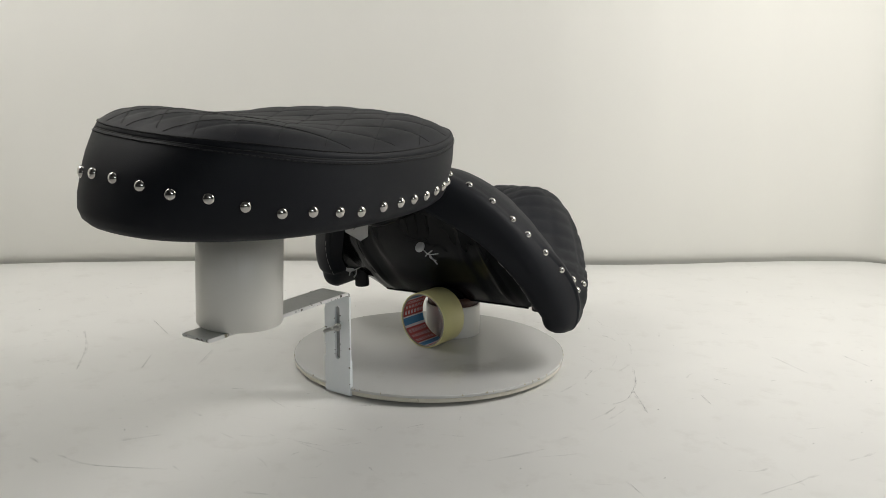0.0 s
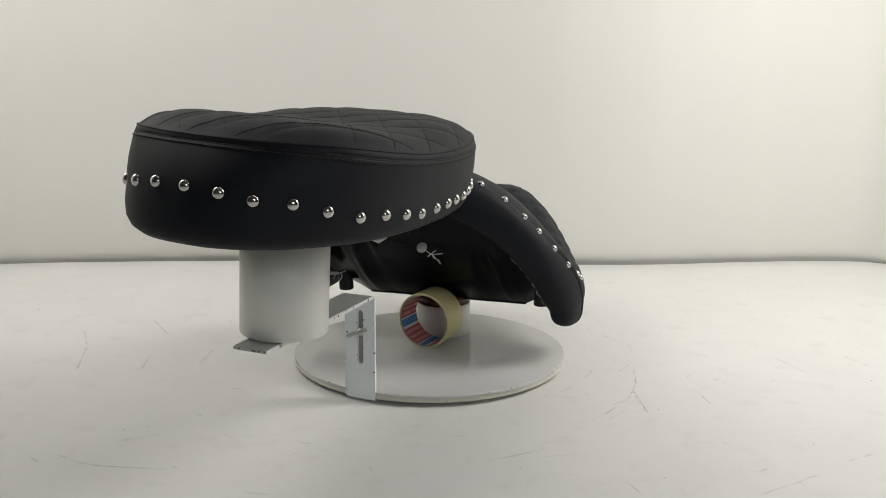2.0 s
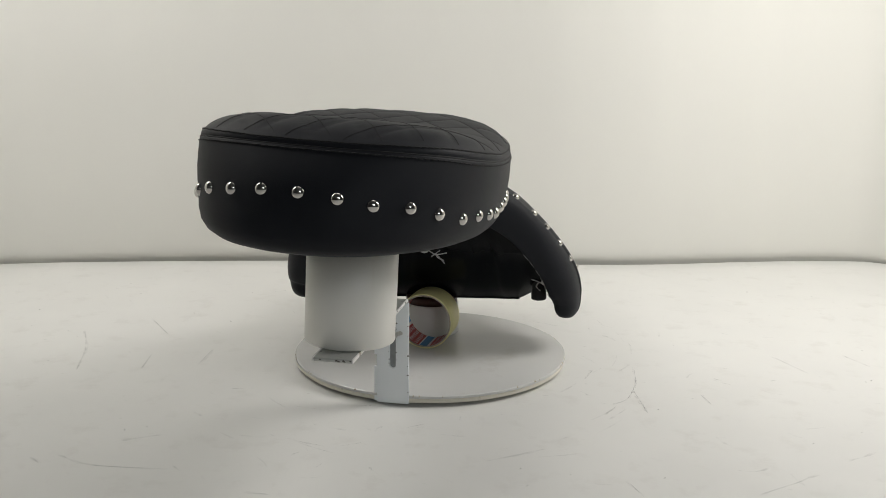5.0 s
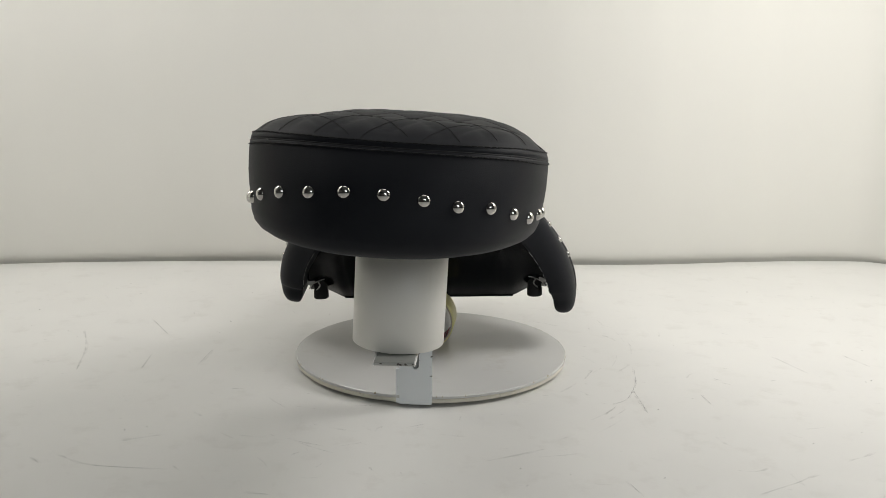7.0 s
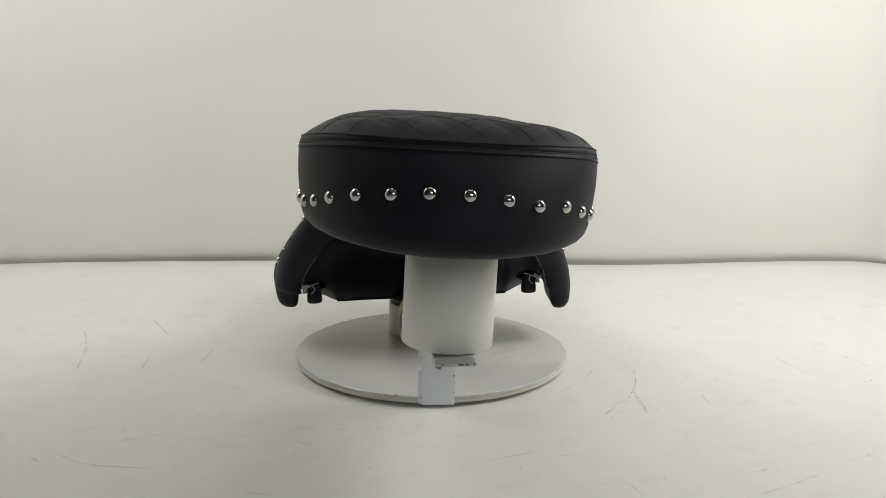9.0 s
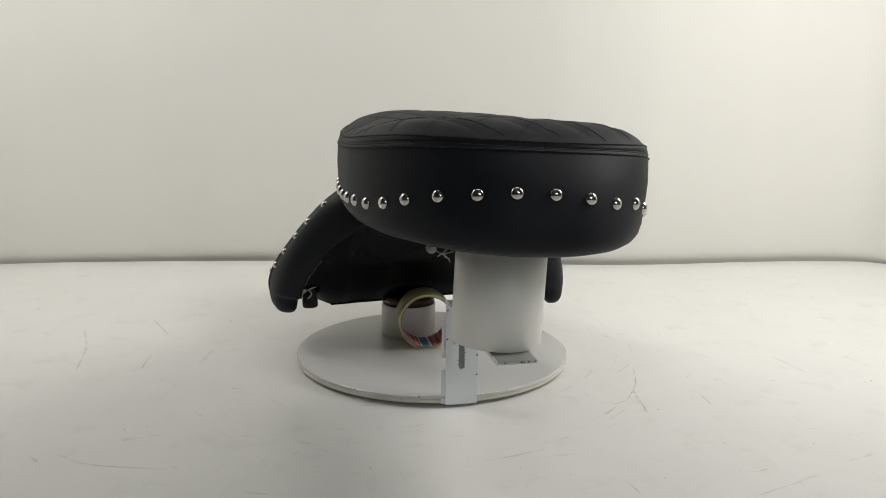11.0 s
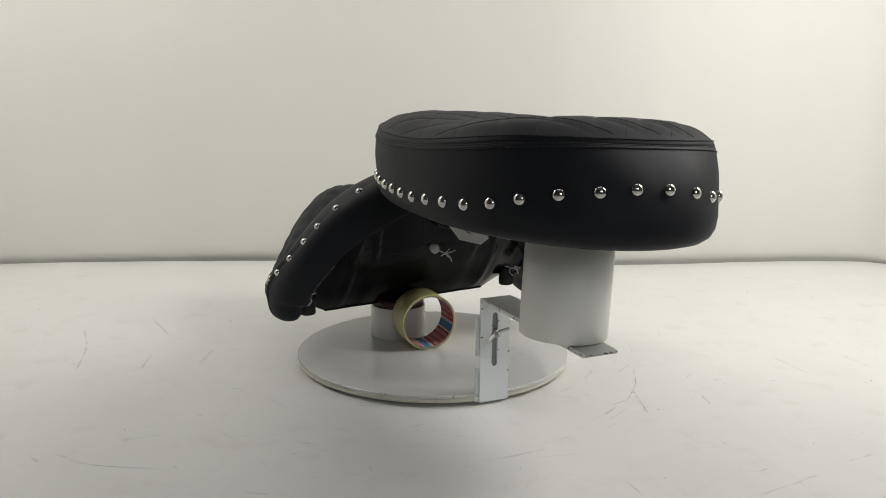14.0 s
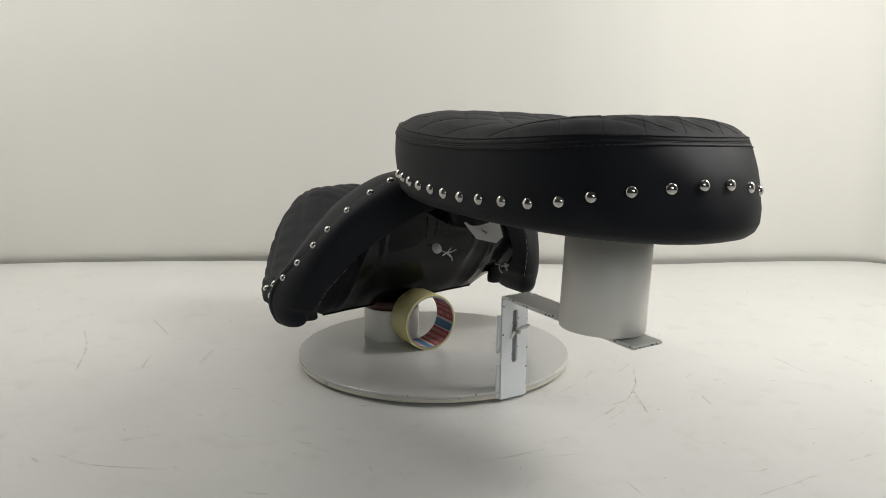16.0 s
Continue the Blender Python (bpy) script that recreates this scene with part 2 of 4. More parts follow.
def scuff_marks():
    """Thin worn scratches, rubbed smears and dark specks on the sheet, thickest round the turntable."""
    rnd = random.Random(4)
    marks = {"scratches": bmesh.new(), "smears": bmesh.new(), "specks": bmesh.new()}

    def streak(kind, pts, wide):
        bm = marks[kind]
        fine = spline([(x, y, 0) for x, y in pts], 12)
        vs = []
        for i, p in enumerate(fine):
            d = (fine[min(i + 1, 11)] - fine[max(i - 1, 0)]).normalized()
            w = wide * (0.3 + 0.9 * rnd.random()) * (0.25 if i in (0, 11) else 1)
            side = Vector((-d.y, d.x, 0)) * w
            up = Vector((0, 0, {"scratches": 0.0004, "smears": 0.0003, "specks": 0.0005}[kind]))
            vs.append((bm.verts.new(p + side + up), bm.verts.new(p - side + up)))
        for (a, b), (c, d) in zip(vs, vs[1:]):
            bm.faces.new((a, b, d, c))

    for pts in SCUFFS:
        streak("scratches", pts, rnd.uniform(0.0005, 0.0009))
        streak("smears", [(x + rnd.uniform(-0.003, 0.003), y + rnd.uniform(-0.003, 0.003)) for x, y in pts], rnd.uniform(0.0015, 0.003))
    # arcs rubbed by the turning load
    for k in range(40):
        r, a, l = rnd.uniform(0.225, 0.40), rnd.uniform(-2.6, 0.9), rnd.uniform(0.03, 0.22)
        drift = rnd.uniform(-0.02, 0.02)
        pts = [((r + drift * f) * math.cos(a + l * f), (r + drift * f) * math.sin(a + l * f)) for f in (0, 0.33, 0.66, 1)]
        streak("smears", pts, rnd.uniform(0.0005, 0.0022))
    for k in range(260):
        x, y = rnd.uniform(-0.9, 0.95), rnd.uniform(-0.75, 0.52)
        if x * x + y * y < 0.05:
            continue
        a, l = rnd.gauss(-0.5, 0.6), rnd.choice((0.004, 0.006, 0.008, 0.012, 0.02, 0.03))
        bow = rnd.uniform(-0.15, 0.15) * l
        pts = [(x, y), (x + l * math.cos(a) * 0.5 - bow * math.sin(a), y + l * math.sin(a) * 0.5 + bow * math.cos(a)), (x + l * math.cos(a), y + l * math.sin(a))]
        streak("scratches" if rnd.random() < 0.3 and l < 0.015 else "smears", pts, rnd.uniform(0.0004, 0.0010) if l < 0.02 else rnd.uniform(0.0004, 0.0018))
    for k in range(70):
        x, y = rnd.uniform(-0.85, 0.9), rnd.uniform(-0.7, 0.45)
        if x * x + y * y > 0.05:
            a, l = rnd.uniform(0, 3.1), rnd.uniform(0.0012, 0.004)
            streak("specks", [(x, y), (x + l * math.cos(a), y + l * math.sin(a))], rnd.uniform(0.0004, 0.0009))
    for kind, mat, label in (("scratches", M_SCUFF, "thin grey scratches on the white sheet"), ("smears", M_SMEAR, "faint rubbed grey smears on the white sheet"), ("specks", M_SPECK, "small dark dirt specks on the white sheet")):
        tagged(part("floor_" + kind, marks[kind], mat, smooth=False), label, "scuff marks", kind="stuff")


scuff_marks()


# ---- the turntable ----
def turntable():
    root = empty("turntable")
    part("top_board", lathe([(0, DECK), (0.2046, DECK), (0.2058, DECK - 0.0008), (0.2058, DECK - 0.0040), (0.203, DECK - 0.0042), (0, DECK - 0.0042)], 128), M_DISC, root, smooth=False)
    part("lower_board", lathe([(0, DECK - 0.0048), (0.2040, DECK - 0.0048), (0.2046, DECK - 0.0053), (0.2046, 0.0056), (0.203, 0.0050), (0, 0.0050)], 128), M_OLDWHITE, root, "yellowed lower board with a worn edge", smooth=False)
    rnd = random.Random(11)
    bm = bmesh.new()
    for k in range(46):
        a0, da = rnd.uniform(0, 2 * math.pi), rnd.uniform(0.004, 0.02)
        r1 = 0.2056 - rnd.uniform(0.0004, 0.0018)
        pts = [(0.2060, a0, DECK - 0.0018 - rnd.random() * 0.0012), (0.2060, a0 + da, DECK - 0.0015), (r1, a0 + da * 0.7, DECK + 0.0003), (r1 + 0.0004, a0 + da * 0.2, DECK + 0.0003)]
        mid = (0.2062, a0 + da * 0.5, DECK - 0.0002)
        vs = [bm.verts.new((r * math.cos(t), r * math.sin(t), z)) for r, t, z in pts]
        m = bm.verts.new((mid[0] * math.cos(mid[1]), mid[0] * math.sin(mid[1]), mid[2]))
        for i in range(4):
            bm.faces.new((vs[i], vs[(i + 1) % 4], m))
    tagged(part("rim_chips", bm, M_RIMEDGE, root, "chipped paint on the rim", smooth=False), kind="stuff")
    # added dark disc: paints the shade in the gap below the boards
    part("gap_disc", lathe([(0, 0.0049), (0.185, 0.0049), (0.185, 0.0), (0, 0.0)], 96), M_GAP, root, "added dark disc for the shade under the boards", smooth=False)
    return tagged(root, "round white-painted turntable with a chipped rim", "turntable")


def pipe():
    o = part("pipe", lathe([(0.0460, 0.0), (0.0500, 0.0), (0.0506, 0.0006), (0.0506, 0.125), (0.0460, 0.125), (0.0460, 0.0)], 96), M_PIPE)
    return tagged(o, "short white plastic pipe standing on the bracket arm", "pipe")


def slotted_plate(x0, x1, z0, z1, y, thick, slot):
    """Upright plate with a long round-ended slot (x, half width, z from, z to) cut through it."""
    sx, r, sz0, sz1 = slot
    n = 10
    inner = [(sx + r * math.cos(t), sz1 - r + r * math.sin(t)) for t in np.linspace(0, math.pi, n)]
    inner += [(sx + r * math.cos(t), sz0 + r + r * math.sin(t)) for t in np.linspace(math.pi, 2 * math.pi, n)]
    outer = [(x1, sz1 - r)] + [(x1 + (x0 - x1) * k / (n - 3), z1) for k in range(n - 2)] + [(x0, sz1 - r)]
    outer += [(x0, sz0 + r)] + [(x0 + (x1 - x0) * k / (n - 3), z0) for k in range(n - 2)] + [(x1, sz0 + r)]
    rows = []
    for ring, yy in ((inner, y - thick / 2), (outer, y - thick / 2), (outer, y + thick / 2), (inner, y + thick / 2), (inner, y - thick / 2)):
        rows.append([(x, yy, z) for x, z in ring])
    bm = sheet(rows, True)
    bmesh.ops.remove_doubles(bm, verts=bm.verts, dist=1e-7)
    bmesh.ops.recalc_face_normals(bm, faces=bm.faces)
    return bm


def bracket():
    root = empty("bracket")
    x0, x1 = -0.0300, 0.0130
    part("lower_plate", box(x1 - x0 + 0.004, 0.003, 0.048, ((x0 + x1) / 2 - 0.003, -0.1952, 0.0285), 0.0008), M_CHIP, root, smooth=False)
    part("clamp_plate", box(0.008, 0.003, 0.052, (x0 - 0.0005, -0.1952, 0.095), 0.0008), M_CHIP, root, smooth=False)
    part("upright_plate", slotted_plate(x0, x1, 0.004, 0.1425, -0.1985, 0.0032, (-0.0085, 0.0042, 0.053, 0.127)), M_CHIP, root, smooth=False)
    # the arm: bends over from the upright in a small radius and runs out level
    prof = [(-0.1969, 0.1425), (-0.1972, 0.1452), (-0.1985, 0.1472), (-0.201, 0.1485), (-0.204, 0.149), (-0.32, 0.1468), (-0.4385, 0.1445),
            (-0.440, 0.1435), (-0.4385, 0.1405), (-0.32, 0.1428), (-0.206, 0.1455), (-0.2015, 0.1445), (-0.2001, 0.1425)]
    bm = bmesh.new()
    L = [bm.verts.new((x0 - 0.0015 * (y < -0.25), y, z)) for y, z in prof]
    R = [bm.verts.new((x1 - 0.001, y, z)) for y, z in prof]
    n = len(prof)
    for i in range(n):
        bm.faces.new((L[i], L[(i + 1) % n], R[(i + 1) % n], R[i]))
    bm.faces.new(L[::-1]), bm.faces.new(R)
    bmesh.ops.recalc_face_normals(bm, faces=bm.faces)
    part("arm", bm, M_ARM, root, "grey scratched arm", smooth=False)
    # white paint along both edges, the arm between them greyer
    top = [(y, z) for y, z in prof[3:8]]
    low = [(y, z) for y, z in prof[7:12]][::-1]
    for x, out in ((x0 - 0.0016, -0.0004), (x1 - 0.001, 0.0004)):
        rows = []
        for (yt, zt), (yb, zb) in zip(top, low):
            rows.append([(x - out * 2.2, yt, zt + 0.00025), (x + out, yt, zt + 0.0001), (x + out, yb, zb - 0.0001), (x - out * 2.2, yb, zb - 0.00025)])
        part("edge_paint", sheet(rows), M_WHITE, root, "chipped white paint on the arm edge", smooth=False)
    part("slide_plate", box(0.016, 0.002, 0.084, (-0.0085, -0.1958, 0.090), 0.0005), M_SLIDE, root, "dull grey steel behind the slot", smooth=False)
    rnd = random.Random(7)
    bm = bmesh.new()

    def chip(p, ax, ay, size):
        n = ax.cross(ay).normalized()
        ring = [bm.verts.new(p + (ax * math.cos(t) * rnd.uniform(0.5, 1.3) + ay * math.sin(t) * rnd.uniform(0.4, 1.0)) * size) for t in np.linspace(0, 2 * math.pi, 7)[:-1]]
        c = bm.verts.new(p + n * 0.00008)
        for i in range(6):
            bm.faces.new((ring[i], ring[(i + 1) % 6], c))
    X, Y, Z = Vector((1, 0, 0)), Vector((0, 1, 0)), Vector((0, 0, 1))
    for k in range(60):
        side = rnd.choice((x0 - 0.0016, x1 - 0.001))
        y = rnd.uniform(-0.44, -0.205)
        zt = 0.149 + (y + 0.204) * 0.0192
        sx = -1 if side < 0 - 0.008 else 1
        chip(Vector((side + sx * 0.0006, y, zt - rnd.uniform(0.0002, 0.003))), Y, Z * sx, rnd.choice((0.0004, 0.0006, 0.0009, 0.0014, 0.0020)))
        if rnd.random() < 0.3:
            chip(Vector((side - sx * rnd.uniform(0.0004, 0.004), y, zt + 0.00015)), X, Y, rnd.uniform(0.0004, 0.0014))
    for k in range(8):
        edge = rnd.choice((x0, x1))
        sx = -1 if edge == x0 else 1
        z = rnd.uniform(0.02, 0.137)
        chip(Vector((edge - sx * rnd.uniform(0.0003, 0.0022), -0.2003, z)), X, Z, rnd.choice((0.0004, 0.0008, 0.0017)))
    for k in range(10):
        z = rnd.uniform(0.055, 0.125)
        chip(Vector((-0.0085 + rnd.choice((-1, 1)) * rnd.uniform(0.0042, 0.0056), -0.2003, z)), X, Z, rnd.uniform(0.0005, 0.0016))
    for k in range(9):
        chip(Vector((rnd.uniform(x0 + 0.002, x1 - 0.002), -0.4403, 0.1425 + rnd.uniform(-0.001, 0.001))), X, Z, rnd.uniform(0.0004, 0.0018))
    tagged(part("paint_chips", bm, M_BARE, root, "dark bare spots where paint has chipped", smooth=False), kind="stuff")
    # wing nut on its screw
    nut = lathe([(0, 0.010), (0.0022, 0.010), (0.0028, 0.009), (0.0030, 0.004), (0.0052, 0.003), (0.0056, 0.0), (0, 0.0)], 24)
    wn = part("wing_nut", nut, M_STEEL, root, "dull steel wing nut", local=pose(-0.0078, -0.2001, 0.098, 90, 0, 0))
    for sgn in (-1, 1):
        prof = spline([(0.002 * sgn, 0, 0.003), (0.007 * sgn, 0.0005, 0.005), (0.013 * sgn, 0.001, 0.009), (0.017 * sgn, 0.001, 0.011)], 8)
        rows = [[p + Vector((0, math.cos(t) * (0.0028 if i < 7 else 0.001), math.sin(t) * 0.0009)) for t in np.linspace(0, 2 * math.pi, 9)[:-1]] for i, p in enumerate(prof)]
        part("wing", sheet(rows, True), M_STEEL, wn, local=pose(0, 0, 0, 0, 0, 24))
    return tagged(root, "chipped white steel angle bracket fixed to the turntable rim", "bracket")


def tape_roll():
    root = empty("tape_roll")
    R, r, w = 0.0432, 0.0393, 0.049
    part("tape", lathe([(R - 0.0018, -w / 2), (R - 0.0004, -w / 2), (R, -w / 2 + 0.0005), (R, w / 2 - 0.0005), (R - 0.0004, w / 2), (R - 0.0018, w / 2)], 96), M_TAPE, root, "cream masking tape winding")
    part("core", lathe([(r, -w / 2 + 0.0004), (R - 0.0018, -w / 2 + 0.0004), (R - 0.0018, w / 2 - 0.0004), (r, w / 2 - 0.0004)], 96), M_CARD, root, "grey cardboard core")
    # printed lining: red field, blue and white bands along the core, small pale bars for the print
    def strip(name, a0, a1, z0, z1, rr, mat, label=""):
        n = max(2, int((a1 - a0) / 4) + 1)
        rows = [[(rr * math.cos(radians(a)), rr * math.sin(radians(a)), z) for a in np.linspace(a0, a1, n)] for z in (z0, z1)]
        part(name, sheet(rows), mat, root, label)
    h = w / 2 - 0.0006
    for a in (138, 210, 282, 354, 66):
        strip("red_print", a, a + 46, -h, h, r - 0.00025, M_CORE, "red printed lining")
        strip("white_band", a + 46, a + 49, -h, h, r - 0.00025, M_PRINT)
        strip("blue_band", a + 49, a + 66, -h, h, r - 0.00025, M_BLUE, "blue printed band")
        strip("white_band", a + 66, a + 72, -h, h, r - 0.00025, M_PRINT)
    bars = []
    for a in (138, 210, 282, 354, 66):
        for da in (5, 19, 33):
            for k in range(6):
                bars.append((a + da, -h + 0.004 + k * 0.0072))
    bm = bmesh.new()
    for a, z in bars:
        for (a0, a1, z0, z1) in ((0, 8.4, 0, 0.0012), (0, 8.4, 0.0026, 0.0040)):
            q = [bm.verts.new(((r - 0.0005) * math.cos(radians(a + b)), (r - 0.0005) * math.sin(radians(a + b)), z + c)) for b, c in ((a0, z0), (a1, z0), (a1, z1), (a0, z1))]
            bm.faces.new(q)
    tagged(part("print_bars", bm, M_PRINT, root, "pale unreadable print"), kind="stuff")
    return tagged(root, "cream masking tape roll with red printed core standing on edge", "tape roll")


def stand_cylinder():
    root = empty("stand_cylinder")
    part("tube", lathe([(0.0405, 0), (0.0432, 0), (0.0436, 0.0005), (0.0436, 0.0495), (0.0432, 0.05), (0.0405, 0.05), (0.0405, 0)], 64), M_PIPE, root)
    part("collar", lathe([(0.034, 0.05), (0.0415, 0.05), (0.0415, 0.063), (0.034, 0.063), (0.034, 0.05)], 64), M_BROWN, root, "dark brown tape collar")
    return tagged(root, "short white plastic tube with a brown tape collar under the seat", "stand")


# ---- the seat: a raised passenger pad and, behind it, the wide rider's section with side skirts ----
SOLO_X, SOLO_Z = -0.0128, 0.2965
FRONT, MID, REAR, HALF = -0.546, -0.33, -0.053, 0.158


def pad_plan(a):
    """Stud line of the pad in plan at angle a (0: right, -90: front)."""
    c, s = math.cos(a), math.sin(a)
    n, b = (2.3, MID - FRONT) if s < 0 else (2.55, REAR - MID)
    return (HALF * math.copysign(abs(c) ** (2 / n), c), MID + b * math.copysign(abs(s) ** (2 / n), s))


def even_angles(count):
    """Angles that divide the pad's outline into equal lengths, from the middle of its front."""
    a = np.linspace(-math.pi / 2, 1.5 * math.pi, 20001)
    xy = np.array([pad_plan(v) for v in a])
    run = np.concatenate(([0.0], np.cumsum(np.hypot(*np.diff(xy, axis=0).T))))
    return [float(v) for v in np.interp(np.linspace(0, run[-1], count + 1), run, a)]


def pad_lift(y):
    """Height of the stud line over its level along the sides."""
    return lerp_table([(FRONT, 0.037), (-0.53, 0.0315), (-0.505, 0.0255), (-0.48, 0.019), (-0.45, 0.011), (-0.415, 0.0065), (-0.38, 0.0032), (-0.34, 0.0003), (-0.25, 0.0), (-0.16, 0.004), (REAR, 0.009)], y)


def seam_lift(y):
    """The same for the edge seam, which runs more level than the studs."""
    return lerp_table([(FRONT, 0.025), (-0.49, 0.0215), (-0.43, 0.0145), (-0.37, 0.0085), (-0.29, 0.003), (-0.2, 0.001), (-0.13, 0.006), (REAR, 0.016)], y)


def side_lift(y, z):
    k = min(1.0, max(0.0, z / 0.053))
    return pad_lift(y) * (1 - k) + seam_lift(y) * k


def pad_lean(a, z):
    """The pad's front face leans back above the studs."""
    f = max(0.0, -math.sin(a)) ** 2
    return 0.033 * f * (z / 0.053) if z > 0 else 0.42 * f * z


def pad_point(a, r, z, lean=0.0):
    x, y = pad_plan(a)
    return Vector((x * r, MID + (y + lean - MID) * r, z))


def quilt(x, y, step=0.058):
    """Nearness (0 to 1) to the seams of the diamond quilting, and the distance from them."""
    u, v = (x / 0.95 + y / 1.45) / step, (x / 0.95 - y / 1.45) / step
    du, dv = abs(u - round(u)) * step, abs(v - round(v)) * step
    d = min(du, dv)
    return math.exp(-(d / 0.0019) ** 2), d


def crown(x, y):
    """Height of the pad's top; a shallow trough crosses it in the middle."""
    z = lerp_table([(FRONT, 0.098), (-0.47, 0.102), (-0.41, 0.096), (-0.34, 0.0865), (-0.29, 0.0845), (-0.21, 0.089), (-0.13, 0.090), (REAR, 0.074)], y)
    return z + 0.006 * x


def stitches(line, mat, root, length=0.0042, gap=0.0016, rad=0.0007, name="stitching"):
    """Small thread bars laid along a closed or open line of (point, normal)."""
    bm = bmesh.new()
    acc, start = 0.0, None
    for (p, n), (q, m) in zip(line, line[1:]):
        acc += (q - p).length
        if start is None:
            if acc >= gap:
                start, acc = (p, n), 0.0
        elif acc >= length:
            a, b = start[0], q
            up = n.normalized()
            d = (b - a).normalized()
            s = d.cross(up) * rad
            rows = [[pt + s * k1 + up * rad * k2 for k1, k2 in ((-1, -0.3), (-0.6, 1), (0.6, 1), (1, -0.3))] for pt in (a, a * 0.8 + b * 0.2 + up * rad * 0.6, a * 0.2 + b * 0.8 + up * rad * 0.6, b)]
            vs = [[bm.verts.new(v) for v in r] for r in rows]
            for i in range(3):
                for j in range(3):
                    bm.faces.new((vs[i][j], vs[i][j + 1], vs[i + 1][j + 1], vs[i + 1][j]))
            start, acc = None, 0.0
    return part(name, bm, mat, root, "black stitching", smooth=False)


def stud_mesh():
    pr = [(0, 0.0046), (0.0022, 0.0044), (0.0042, 0.0036), (0.0056, 0.0023), (0.0064, 0.0009), (0.0066, 0.0), (0.0062, -0.002)]
    bm = lathe(pr, 20)
    bmesh.ops.recalc_face_normals(bm, faces=bm.faces)
    me = bpy.data.meshes.new("stud")
    bm.to_mesh(me)
    bm.free()
    me.materials.append(M_CHROME)
    me.shade_smooth()
    return me


STUD = stud_mesh()


def stud(root, at, normal, scale=1.0):
    o = new("stud", STUD)
    o.parent = root
    q = Vector(normal).to_track_quat("Z", "Y")
    o.matrix_basis = Matrix.LocRotScale(Vector(at), q, Vector((scale * 1.0,) * 3))
    return o


PAD_T = pose(SOLO_X, 0, SOLO_Z, 0, 3.2, 0)
# studs along the pad's edge from the middle of its front: distance to the right or left, and height off the even line, in metres
RIGHT_STUDS = [(0.0051, 0), (0.042, -0.0025), (0.0742, -0.003), (0.1122, 0), (0.147, -0.001), (0.1855, -0.0008), (0.2216, 0.002), (0.2577, 0.0013), (0.2914, 0),
               (0.3305, 0.0006), (0.3644, 0.0012), (0.3938, 0.0012), (0.4253, 0), (0.4548, 0), (0.4844, 0), (0.511, 0)]
LEFT_STUDS = [(0.0308, 0), (0.0667, 0), (0.105, 0.0006), (0.1425, 0), (0.1755, 0), (0.2113, -0.0012), (0.247, 0), (0.283, 0.0006), (0.3173, -0.001), (0.3517, -0.001),
              (0.3806, 0), (0.4116, 0), (0.4409, 0), (0.468, 0), (0.495, 0)]


